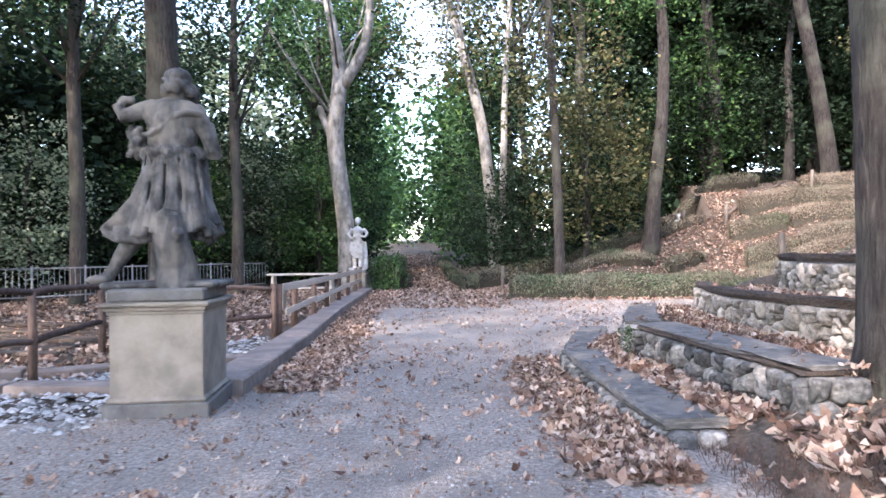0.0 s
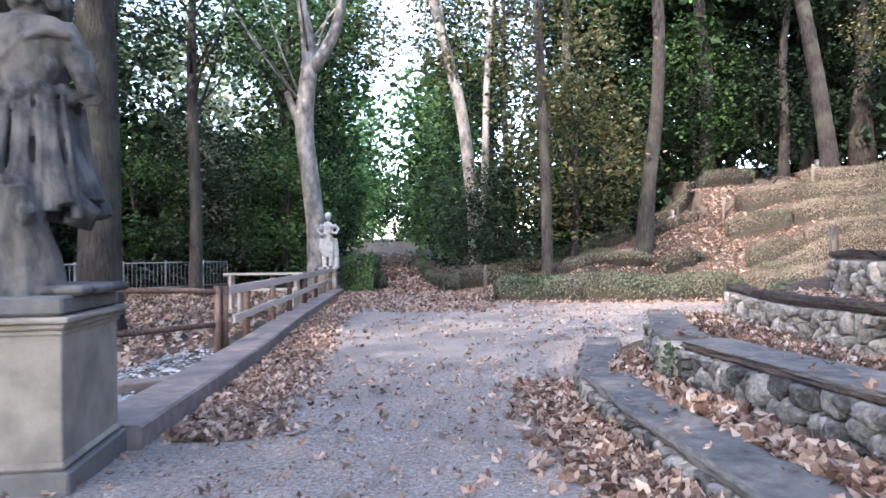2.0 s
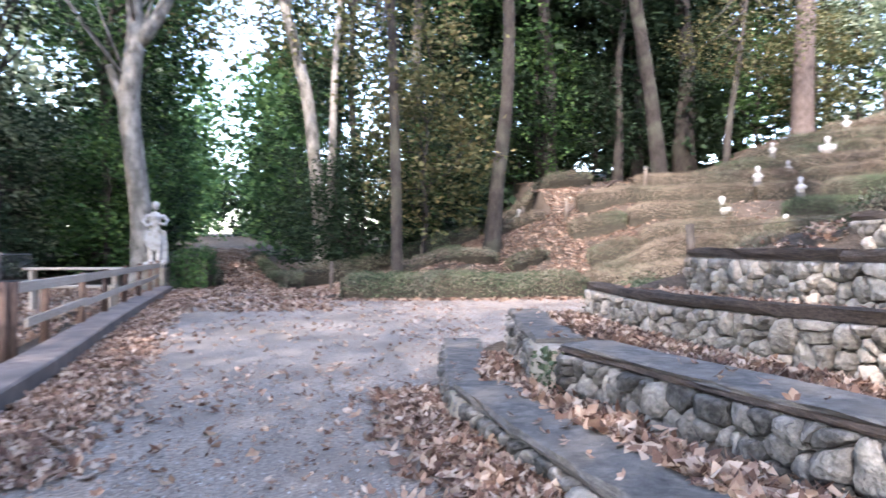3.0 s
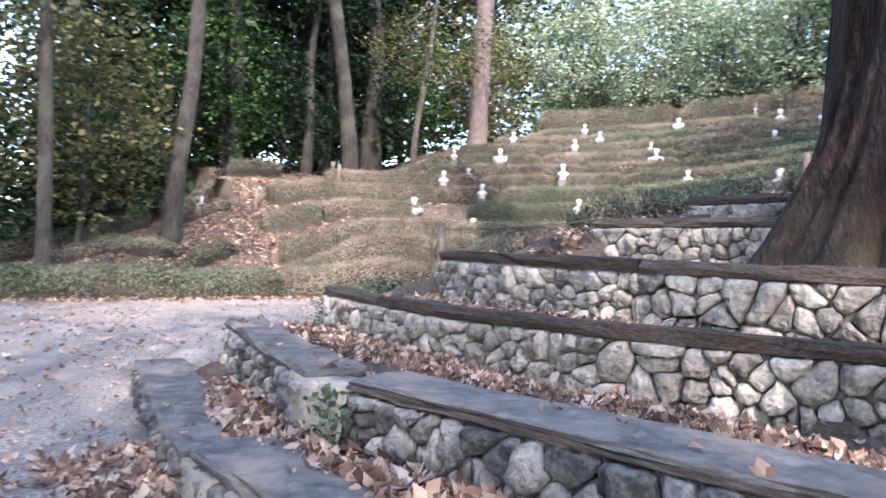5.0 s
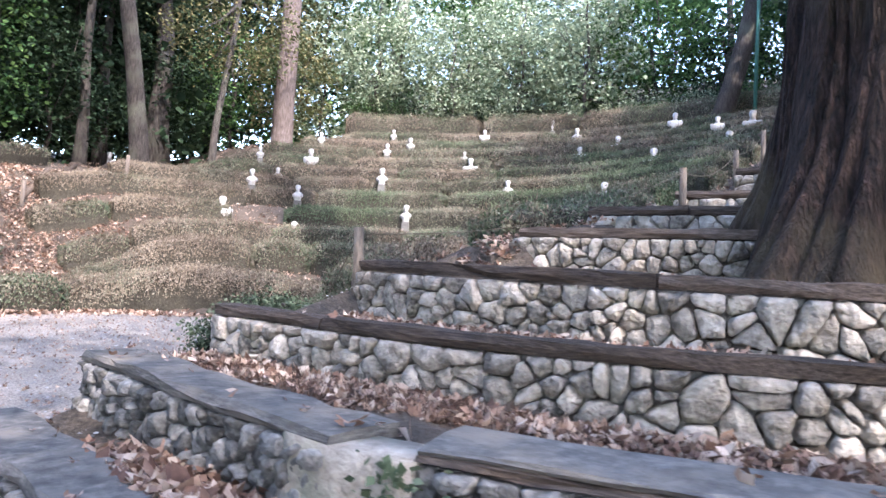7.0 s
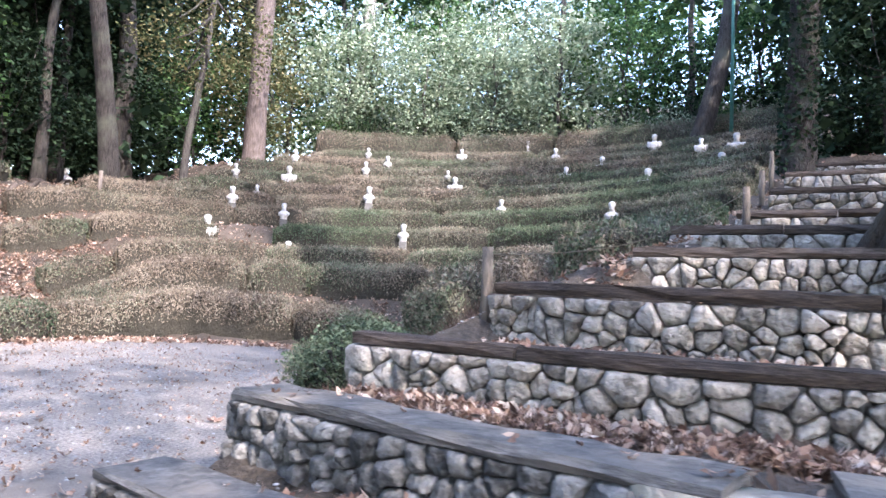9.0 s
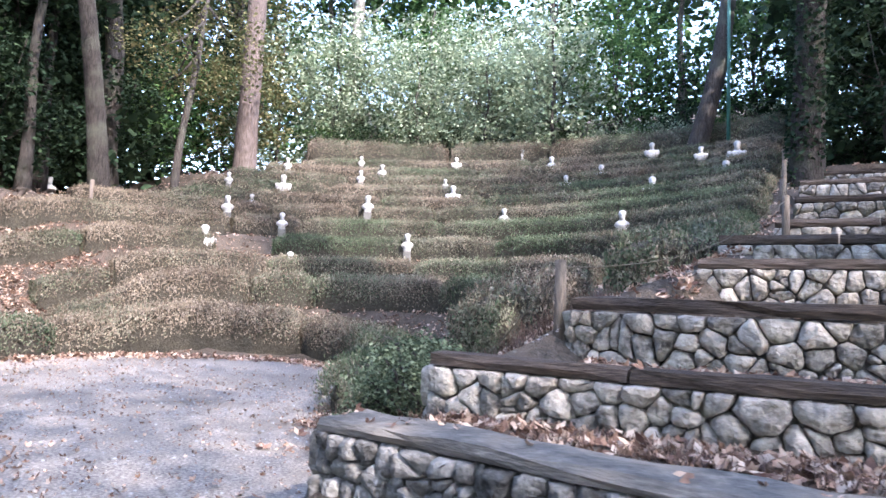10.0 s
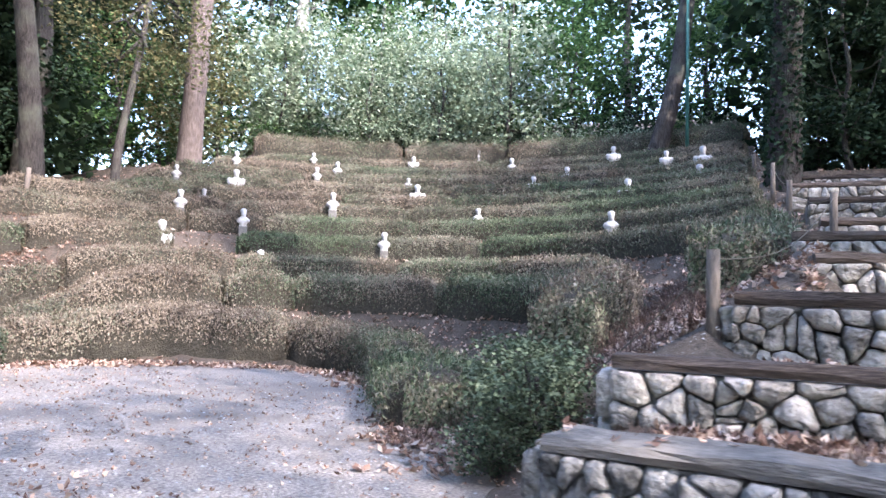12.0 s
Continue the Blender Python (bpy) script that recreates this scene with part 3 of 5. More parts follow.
# ---- hedges ----
def hedge(path, width, height, mats, label, group="curved box hedges", density=520, size=0.05, name="hedge", stem=0.36):
    """A clipped hedge along (x, y) points: a twiggy core and a coat of small leaves."""
    P = dense([(x, y, 0) for x, y in path], 0.3)
    n = len(P)
    zs = np.array([land1(p[0], p[1]) for p in P])
    zs = np.convolve(np.r_[[zs[0]] * 2, zs, [zs[-1]] * 2], np.ones(5) / 5, "valid")
    d = np.gradient(P[:, :2], axis=0)
    d /= np.linalg.norm(d, axis=1, keepdims=True)
    left = np.stack([-d[:, 1], d[:, 0]], 1)
    hv = height * (1 + 0.045 * np.array([noise.noise((p[0] * 0.9, p[1] * 0.9, 3.0)) for p in P]) * 2)
    wv = width * (1 + 0.12 * np.array([noise.noise((p[0] * 0.7, p[1] * 0.7, 9.0)) for p in P]) * 2)
    end = np.minimum(np.arange(n), np.arange(n)[::-1])
    round_ = np.where(end == 0, 0.8, 1.0) if n > 4 else np.ones(n)
    hv, wv = hv * round_, wv * round_
    ob = tagged(new(name), label, "hedge", group)
    ob.matrix_world = Matrix.Translation((P[0][0], P[0][1], zs[0]))
    o = np.array((P[0][0], P[0][1], zs[0]))
    arc = np.radians(np.linspace(-8, 188, 11))
    ring = np.stack([np.sign(np.cos(arc)) * np.abs(np.cos(arc)) ** 0.55 * 0.5, np.clip(np.sin(arc), -0.1, 1) ** 1 * 0 + np.sign(np.sin(arc)) * np.abs(np.sin(arc)) ** 0.55], 1)
    core = np.zeros((n, len(ring), 3))
    for k, (a, b) in enumerate(ring):
        core[:, k, :2] = P[:, :2] + left * (a * wv * 0.86 * (0.5 if b < 0.3 and stem > 0.2 else 1.0))[:, None]
        core[:, k, 2] = zs + b * hv * 0.9
    core += rng.normal(size=core.shape) * 0.025 - o
    m = len(ring)
    f = [(i * m + s, i * m + s + 1, (i + 1) * m + s + 1, (i + 1) * m + s) for i in range(n - 1) for s in range(m - 1)] + [tuple(range(m))[::-1], tuple(range(n * m - m, n * m))]
    part("twig_core", mesh_of("twig_core", core.reshape(-1, 3).tolist(), f, M_TWIG), ob, "brown twig mass")
    length = n * 0.3
    count = int(length * (width + 2 * height) * density)
    i = rng.random(count) * (n - 1)
    i0 = i.astype(int)
    s = (i - i0)[:, None]
    c = P[i0] * (1 - s) + P[i0 + 1] * s
    ang = np.radians(rng.uniform(-8, 188, count))
    ang = np.where((np.abs(np.cos(ang)) > 0.6) & (rng.random(count) < 0.2), np.radians(rng.uniform(52, 128, count)), ang)
    cs, sn = np.cos(ang), np.sin(ang)
    a = np.sign(cs) * np.abs(cs) ** 0.5 * 0.5 + rng.normal(size=count) * 0.05
    b = np.sign(sn) * np.abs(sn) ** 0.5 + rng.normal(size=count) * 0.075
    bare = b < stem                    # few leaves and thin stems near the ground
    b = np.where(bare & (rng.random(count) < 0.75), rng.uniform(0.4, 0.95, count), b)
    a = np.where(b < stem, a * 0.65, a)
    pos = np.zeros((count, 3))
    pos[:, :2] = c[:, :2] + left[i0] * (a * wv[i0])[:, None]
    pos[:, 2] = np.interp(i, np.arange(n), zs) + np.clip(b, 0.02, 1.25) * np.interp(i, np.arange(n), hv)
    face = np.c_[left[i0] * cs[:, None], np.maximum(sn, 0.15)]
    ne = int(width * height * density * 2.2)
    for j, out in ((0, -1), (n - 1, 1)):
        ea, eb = rng.uniform(-0.48, 0.48, ne), rng.random(ne)
        cap = np.zeros((ne, 3))
        cap[:, :2] = P[j, :2] + left[j] * (ea * wv[j])[:, None] + d[j] * (out * (0.03 + 0.05 * rng.random(ne)))[:, None]
        cap[:, 2] = zs[j] + eb * hv[j]
        pos = np.r_[pos, cap]
        face = np.r_[face, np.tile([*(d[j] * out), 0.4], (ne, 1))]
    count = len(pos)
    pos -= o
    q = leaf_quads(pos, size, facing=face, ragged=0.05, slim=0.3)
    sprig = rng.random(count) < 0.45   # thin upright shoots among the leaves
    q[sprig] = leaf_quads(pos[sprig], size * 1.7, facing=face[sprig], slim=0.11, along=face[sprig] * 0.35 + np.array((0, 0, 0.9)))
    # which material each clump takes follows slow noise along the hedge
    key = np.array([noise.noise((p[0] * 0.45 + o[0], p[1] * 0.45 + o[1], 5.5)) for p in pos]) + rng.normal(size=count) * 0.22
    cuts = np.quantile(key, np.cumsum([w for _, w in mats])[:-1]) if len(mats) > 1 else []
    which = np.digitize(key, cuts)
    for k, (mm, _) in enumerate(mats):
        tagged(part("foliage", quads_mesh("foliage", q[which == k], mm), ob, "small box leaves"), kind="stuff")
    return ob


def arc_path(r, a0, a1, step=1.0):
    n = max(4, int(abs(a1 - a0) * r * 0.0175 / step))
    return [(HUB[0] + r * math.cos(radians(a)), HUB[1] + r * math.sin(radians(a))) for a in np.linspace(a0, a1, n)]


GREY_MIX = [(M_BOXDRY, 0.42), (M_BOX, 0.43), (M_BOXGREEN, 0.15)]
DRY_MIX = [(M_BOXDRY, 0.8), (M_BOX, 0.2)]
GREEN_MIX = [(M_BOXDRY, 0.12), (M_BOX, 0.43), (M_BOXGREEN, 0.45)]
hedge([(0.5, 20.6), (3.0, 20.5), (5.0, 20.6), (7.4, 20.9)], 0.85, 0.72, [(M_BOXDRY, 0.15), (M_BOX, 0.35), (M_BOXGREEN, 0.35), (M_LEAFDARK, 0.15)], "low dark green clipped hedge along gravel edge", size=0.05, density=1100, stem=0.1)
hedge([(7.5, 20.95), (8.7, 20.5), (9.6, 19.6), (10.3, 18.4), (10.85, 17.3)], 0.8, 0.78, DRY_MIX, "lowest curved box hedge, dry brown in the sun", size=0.042, stem=0.1, density=1500)
hedge([(10.9, 17.1), (10.7, 15.8), (9.9, 14.7), (9.0, 13.9)], 0.85, 0.76, GREY_MIX, "lowest curved box hedge, grey green", size=0.042, stem=0.1, density=1500)
hedge([(8.7, 13.75), (7.6, 13.0), (6.5, 12.4), (5.9, 12.0)], 1.2, 0.62, GREEN_MIX, "loose green hedge end beside the seats", stem=0.1, density=1300, size=0.042)
# each terrace: (start, end, foliage) in degrees round the theatre, from the stone terraces to the wood
ROWS = [[(-106, -62, "grey"), (-61, -14, "green"), (-13, 24, "grey"), (25, 40, "grey"), (42, 87, "dry")],
        [(-46, 3, "grey"), (4, 38, "grey"), (38.5, 70, "dry"), (71, 84, "grey")],
        [(-64, -8, "green"), (-7.5, 38, "green"), (50, 72, "dry"), (73, 86, "grey")],
        [(-49, 8, "green"), (8.5, 34, "green"), (34.5, 46, "dry"), (47, 82, "dry")],
        [(-41, 12, "green"), (12.5, 26, "grey"), (26.5, 40, "dry"), (41, 70, "dry")],
        [(-36, 6, "green"), (6.5, 23, "grey"), (23.5, 44, "dry"), (45, 64, "grey")],
        [(-32, 9, "green"), (10, 32, "grey"), (32.5, 52, "grey")],
        [(-29, 3, "grey"), (3.5, 30, "grey"), (30.5, 47, "grey")],
        [(-26, 12, "grey"), (12.5, 42, "grey")],
        [(-24, 6, "grey"), (6.5, 40, "grey")],
        [(-22, 5, "grey"), (5.5, 18, "grey"), (19, 37, "grey")]]
MIXES = {"grey": GREY_MIX, "green": GREEN_MIX, "dry": DRY_MIX}
SAYS = {"grey": "curved clipped box hedge, grey green, on theatre terrace", "green": "curved clipped box hedge, dull green, on theatre terrace", "dry": "curved box hedge with dry brown leaves on theatre terrace"}
for i, spans in enumerate(ROWS):
    wide, tall = (0.8, 0.76) if i == 0 else (0.9, 0.95) if i == 10 else (0.54, 0.60)
    for a0, a1, mix in spans:
        hedge(arc_path(ROW_R[i], a0, a1), wide, tall, MIXES[mix], SAYS[mix], size=0.042 if i < 5 else 0.05, density=1300 if i < 5 else 900, stem=0.12)
hedge([(7.0, 9.5), (8.4, 9.2), (9.9, 8.9)], 0.9, 0.6, GREEN_MIX, "green hedge beside the stone terraces", density=700)
# broken rows and the boundary hedge on the leafy slope
for pts, w, h, mix in (([(2.0, 22.6), (3.6, 22.9), (5.2, 22.8)], 0.6, 0.4, GREY_MIX), ([(5.6, 22.4), (6.8, 22.9)], 0.6, 0.42, GREY_MIX), ([(2.9, 24.4), (4.4, 25.2)], 0.6, 0.4, GREEN_MIX), ([(5.8, 25.0), (7.4, 25.2)], 0.6, 0.45, DRY_MIX),
                       ([(-1.1, 25.8), (0.4, 26.5), (2.2, 27.2), (4.0, 27.9), (5.6, 28.4)], 0.7, 0.75, GREEN_MIX), ([(6.2, 28.6), (8.5, 28.9), (10.6, 29.4)], 0.7, 0.6, GREY_MIX), ([(-4.9, 26.5), (-5.5, 30.0), (-6.6, 36.0), (-8.7, 48)], 0.6, 0.42, GREEN_MIX), ([(-1.7, 27.0), (-2.8, 33), (-4.0, 40), (-5.4, 48)], 0.6, 0.42, GREEN_MIX)):
    hedge(pts, w, h, mix, "rough low hedge on the wooded slope", "hedges on the wooded slope", size=0.06, density=380)


# ---- trees ----
def crown_points(n_clump, per, rx, rz, cz, spread, hollow=0.45):
    d = rng.normal(size=(n_clump, 3))
    d /= np.linalg.norm(d, axis=1, keepdims=True)
    rad = (hollow + (1 - hollow) * rng.random(n_clump) ** 0.6)[:, None]
    c = d * rad * np.array([rx, rx, rz]) + np.array([0, 0, cz])
    p = np.repeat(c, per, axis=0) + rng.normal(size=(n_clump * per, 3)) * np.array([spread, spread, spread * 0.55])
    return c, p


def tree(name, height, radius, bark, leafmat, clump, per, rx, rz, cz, spread, size, label, lean=(0.0, 0.0), limbs=9, low=0.45, category="tree", seg=12, wob=0.06):
    """Built at the origin: tapered trunk, limbs into the crown, clumps of leaves."""
    e = tagged(new(name), label, category)
    k = 12
    pts = [(lean[0] * (s / k) ** 1.3 * height + 0.10 * math.sin(s * 1.3 + radius * 40) * (s > 0), lean[1] * (s / k) * height + 0.08 * math.cos(s * 1.1 + radius * 30) * (s > 0), height * s / k - 0.25) for s in range(k + 1)]
    rad = [radius * (1.55 if s == 0 else 1.15 if s == 1 else 1.0 - 0.75 * (s / k) ** 1.2) for s in range(k + 1)]
    part("trunk", Geo().tube(pts, rad, seg, wob=wob).mesh("trunk", bark), e)
    c, p = crown_points(clump, per, rx, rz, cz, spread)
    tip = np.array(pts[-1][:2])
    f = np.clip(p[:, 2:3] / height, 0, 1.2)
    p[:, :2] += tip * f
    g = Geo()
    for q in c[rng.permutation(len(c))[:limbs]]:
        z0 = height * (low + (0.9 - low) * rng.random())
        z0 = min(z0, max(q[2] - 0.4, height * 0.2))
        s = z0 / height
        a = Vector((lean[0] * s ** 1.3 * height, lean[1] * s * height, z0))
        b = Vector(q) + Vector((*(tip * s), 0))
        mid = a.lerp(b, 0.5) + Vector((0, 0, -0.12 * (b - a).length))
        g.tube([a, mid, b], [radius * 0.32, radius * 0.2, 0.02], 6)
    tagged(part("branchwork", g.mesh("branchwork", bark), e), kind="stuff")
    part("crown", quads_mesh("crown", leaf_quads(p, size, 0.35), leafmat), e, "leafy crown")
    return e


def far_copy(ob, x, y, s=1.0, turn=0.0, dz=0.0):
    c = copy_thing(ob, pose(x, y, land1(x, y) + dz - 0.05, 0, 0, turn))
    c.scale = (s, s, s)
    return c


def put(ob, x, y, s=1.0, turn=0.0):
    ob.matrix_world = pose(x, y, land1(x, y) - 0.05, 0, 0, turn) @ Matrix.Diagonal((s, s, s, 1))
    return ob


# understorey: bushes and young trees that are leafy from the ground up
shrubs = [
    tree("young_tree", 6.5, 0.09, M_BARK, M_LEAF, 120, 34, 2.2, 3.1, 3.3, 0.33, 0.16, "young broad-leaved tree, green and leafy to the ground", limbs=14, low=0.15, seg=7),
    tree("evergreen_shrub", 5.0, 0.08, M_BARK, M_LEAFDARK, 120, 34, 2.0, 2.5, 2.5, 0.32, 0.14, "evergreen shrub at the edge of the wood, leaves darkened for deep shade", limbs=12, low=0.1, category="shrub", seg=7),
    tree("young_tree", 8.0, 0.10, M_BARK, M_LEAFDARK, 150, 33, 2.3, 4.0, 4.1, 0.34, 0.16, "tall evergreen young tree in the wood, leaves darkened for deep shade", limbs=14, low=0.15, seg=7),
    tree("young_tree", 7.0, 0.08, M_BARK, M_LEAFLIT, 130, 35, 2.1, 3.3, 3.6, 0.34, 0.15, "young tree with grey-green leaves, coloured pale as if sunlit", limbs=14, low=0.15, seg=7),
    tree("young_tree", 6.0, 0.08, M_BARK, M_LEAFAUT, 100, 36, 2.0, 2.6, 3.3, 0.34, 0.15, "young tree with turning yellow-brown leaves", limbs=12, low=0.2, seg=7),
]
talls = [
    tree("tall_tree", 17.0, 0.24, M_BARK, M_LEAF, 190, 28, 4.0, 5.0, 13.5, 0.6, 0.22, "tall forest tree with a slender dark trunk", lean=(0.03, 0.02), low=0.5),
    tree("tall_tree", 15.0, 0.20, M_BARK, M_LEAFDARK, 180, 28, 3.6, 5.0, 11.5, 0.6, 0.2, "tall dark forest tree with a bare trunk", lean=(-0.02, 0.02), low=0.5),
    tree("tall_tree", 16.0, 0.22, M_BARK, M_LEAFAUT, 160, 28, 3.6, 4.6, 12.5, 0.6, 0.2, "tall forest tree with turning leaves", lean=(0.02, -0.03), low=0.5),
    # broad crown added to throw shade; two of its copies stand out of view
    tree("tall_tree", 20.0, 0.34, M_BARK, M_LEAF, 300, 30, 6.6, 4.0, 17.5, 0.6, 0.24, "tall broad-crowned forest tree, added for its shade", lean=(0.02, 0.0), low=0.6),
]
# places of the wood, with added shade trees out of view: the first of each kind stands where it was built first
# kind 3 stands where the foliage is sunlit; its colour carries the sun
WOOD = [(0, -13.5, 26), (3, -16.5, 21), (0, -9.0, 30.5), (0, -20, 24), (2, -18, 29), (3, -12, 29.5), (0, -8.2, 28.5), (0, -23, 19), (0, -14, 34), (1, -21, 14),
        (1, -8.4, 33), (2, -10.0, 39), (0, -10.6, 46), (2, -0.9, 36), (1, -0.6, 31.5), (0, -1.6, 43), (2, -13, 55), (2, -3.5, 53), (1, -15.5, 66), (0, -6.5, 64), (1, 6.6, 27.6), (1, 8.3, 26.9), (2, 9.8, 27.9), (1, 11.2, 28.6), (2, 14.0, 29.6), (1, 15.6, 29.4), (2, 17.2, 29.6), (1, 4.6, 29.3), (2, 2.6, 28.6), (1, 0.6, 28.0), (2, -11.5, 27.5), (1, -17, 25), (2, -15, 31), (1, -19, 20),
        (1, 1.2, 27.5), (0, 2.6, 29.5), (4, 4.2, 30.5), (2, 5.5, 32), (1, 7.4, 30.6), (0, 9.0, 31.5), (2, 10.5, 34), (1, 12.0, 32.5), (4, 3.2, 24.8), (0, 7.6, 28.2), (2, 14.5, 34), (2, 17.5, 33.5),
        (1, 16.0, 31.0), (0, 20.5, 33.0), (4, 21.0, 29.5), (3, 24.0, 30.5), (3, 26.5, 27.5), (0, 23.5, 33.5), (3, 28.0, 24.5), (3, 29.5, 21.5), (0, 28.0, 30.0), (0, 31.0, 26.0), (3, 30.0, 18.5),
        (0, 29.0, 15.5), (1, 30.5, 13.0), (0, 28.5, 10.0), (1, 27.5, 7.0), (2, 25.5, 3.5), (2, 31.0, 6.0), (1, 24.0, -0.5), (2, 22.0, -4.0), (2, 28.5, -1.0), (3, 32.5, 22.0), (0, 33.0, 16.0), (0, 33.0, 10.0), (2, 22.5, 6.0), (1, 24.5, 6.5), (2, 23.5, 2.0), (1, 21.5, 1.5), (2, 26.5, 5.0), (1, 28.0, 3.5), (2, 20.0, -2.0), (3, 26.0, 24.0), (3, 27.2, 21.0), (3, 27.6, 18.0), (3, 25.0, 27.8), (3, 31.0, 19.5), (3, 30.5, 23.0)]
TALL = [(3, 9.5, 31.5), (3, 16.5, 32.5), (3, 3.5, 31.0), (1, 12.5, 31.0), (1, 14.5, 33.5), (0, -10, 33), (1, -15, 27), (2, -20, 31), (0, -24, 25), (1, -17, 17.5), (0, -11, 38), (1, -9.2, 34), (0, -11.2, 44), (1, 1.0, 33), (2, -0.2, 40), (0, -2.2, 50), (1, -13.4, 52), (0, 4.8, 34), (1, 8.5, 35), (0, 11.5, 37),
        (1, 15.5, 37), (0, 22, 37), (2, 26, 35), (1, 31, 33), (0, 35, 28), (0, 35, 21), (1, 35, 14), (0, 34, 7), (1, 29, 2), (0, 26, -5), (1, 20, -9), (0, 13, -8),
        # all out of view round the walk: added crowns that block and dapple sun
        (0, 8, -9), (1, 1, -12), (2, -7, -8), (0, -12, 1), (1, -14, 9), (0, -3, -18), (1, 6, -20), (0, -13, -12), (2, 15, -16), (0, -3, -6.5), (1, -9, -9.5), (0, 5.5, -4.5), (2, -10, -3), (1, -5.5, -11), (1, 17, 1.5), (0, -16, 3), (1, -18, 9), (0, -22, 18), (3, -8.2, 6.3), (3, -12.5, 13.5)]
used = set()
for k, x, y in WOOD:
    y += 5.5 if 5.5 < x < 19 and 26 < y < 31.5 else 0
    s, a = 0.85 + 0.4 * rng.random(), 360 * rng.random()
    if k in used:
        far_copy(shrubs[k], x, y, s, a)
    else:
        put(shrubs[k], x, y, 1.0, a)
        used.add(k)
# the first low shrub has the sun coloured into its leaves
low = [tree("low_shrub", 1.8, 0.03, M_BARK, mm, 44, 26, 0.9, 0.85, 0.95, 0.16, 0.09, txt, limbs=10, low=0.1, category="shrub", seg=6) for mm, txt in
       ((M_LEAFLIT, "low green shrub above the hedge rows, coloured pale as if sunlit"), (M_LEAFDARK, "low dark shrub above the hedge rows"), (M_LEAF, "low green shrub above the hedge rows"))]
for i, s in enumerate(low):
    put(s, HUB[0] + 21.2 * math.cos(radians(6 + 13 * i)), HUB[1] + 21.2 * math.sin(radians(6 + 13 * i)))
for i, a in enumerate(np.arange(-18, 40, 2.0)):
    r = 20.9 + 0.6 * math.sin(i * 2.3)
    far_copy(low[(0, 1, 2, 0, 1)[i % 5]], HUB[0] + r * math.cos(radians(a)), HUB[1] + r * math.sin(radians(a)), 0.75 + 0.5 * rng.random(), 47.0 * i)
used = set()
for k, x, y in TALL:
    s, a = 0.9 + 0.35 * rng.random(), 360 * rng.random()
    if k in used:
        far_copy(talls[k], x, y, s, a)
    else:
        put(talls[k], x, y, 1.0, a)
        used.add(k)


# single trees that stand out
def lone_tree(x, y, pts, radii, bark, label, leafmat=None, clump=60, per=36, rx=2.2, rz=2.2, cz=9.0, size=0.16, forks=(), name="tree", wob=0.07, seg=14, ripple=0.0):
    e = tagged(new(name), label, "tree")
    z = land1(x, y)
    e.matrix_world = Matrix.Translation((x, y, z - 0.05))
    top = pts[-1]
    P = dense(pts, 0.6)
    R = np.interp(P[:, 2], [p[2] for p in pts], radii)
    R[0] *= 1.35
    if ripple:
        P = dense(pts, 0.22)
        R = np.interp(P[:, 2], [p[2] for p in pts], radii)
        v, f, k = [], [], 220
        for i, (p, r) in enumerate(zip(P, R)):
            for j in range(k):
                w = 2 * math.pi * j / k
                deep = abs(noise.noise((math.cos(w) * 7.5, math.sin(w) * 7.5, p[2] * 0.35))) + 0.12 * noise.noise((math.cos(w) * 20, math.sin(w) * 20, p[2] * 1.6))
                lobes = 0.10 * max(0.0, 1.6 - p[2]) * math.sin(w * 5 + 0.7)
                q = r * (0.93 + ripple * min(deep * 3.2, 1.0) + lobes)
                v.append((p[0] + q * math.cos(w), p[1] + q * math.sin(w), p[2]))
        f = [(i * k + j, i * k + (j + 1) % k, (i + 1) * k + (j + 1) % k, (i + 1) * k + j) for i in range(len(P) - 1) for j in range(k)]
        part("trunk", mesh_of("trunk", v, f, bark), e)
    else:
        part("trunk", Geo().tube(P, R, seg, wob=wob).mesh("trunk", bark), e)
    for fp, fr in forks:
        Q = dense(fp, 0.5)
        part("limb", Geo().tube(Q, np.linspace(fr[0], fr[1], len(Q)), 9, wob=0.06).mesh("limb", bark), e)
    if leafmat:
        c, p = crown_points(clump, per, rx, rz, cz, 0.5)
        p[:, 0] += top[0]
        p[:, 1] += top[1]
        part("crown", quads_mesh("crown", leaf_quads(p, size, 0.35), leafmat), e, "leafy crown")
        g = Geo()
        for q in c[:10]:
            a = Vector(P[int(len(P) * (0.5 + 0.45 * rng.random()))])
            b = Vector((q[0] + top[0], q[1] + top[1], q[2]))
            g.tube([a, a.lerp(b, 0.5) + Vector((0, 0, -0.2)), b], [0.06, 0.04, 0.012], 6)
        tagged(part("branchwork", g.mesh("branchwork", bark), e), kind="stuff")
    return e


lone_tree(-6.4, 26.2, [(0, 0, -0.3), (0.1, 0, 2), (-0.2, 0, 4.5), (-0.45, 0, 6.6), (-0.1, 0, 8.6), (-0.3, 0, 10.4), (-0.9, 0, 13)], [0.42, 0.36, 0.34, 0.36, 0.30, 0.22, 0.12], M_PLANE,
          "large plane tree with pale mottled bark and forked limbs", M_LEAF, 80, 36, 4.0, 2.6, 13.0, 0.2,
          forks=[([(-0.1, 0, 8.4), (0.6, 0, 9.3), (1.1, -0.2, 10.2), (1.2, 0, 12.5), (0.9, 0, 15)], (0.26, 0.08)), ([(-0.45, 0, 6.2), (-0.85, -0.1, 7.0), (-1.0, -0.1, 7.6)], (0.2, 0.12)), ([(-0.9, 0, 12.5), (-2.2, 0.3, 14)], (0.1, 0.03))], name="plane_tree")
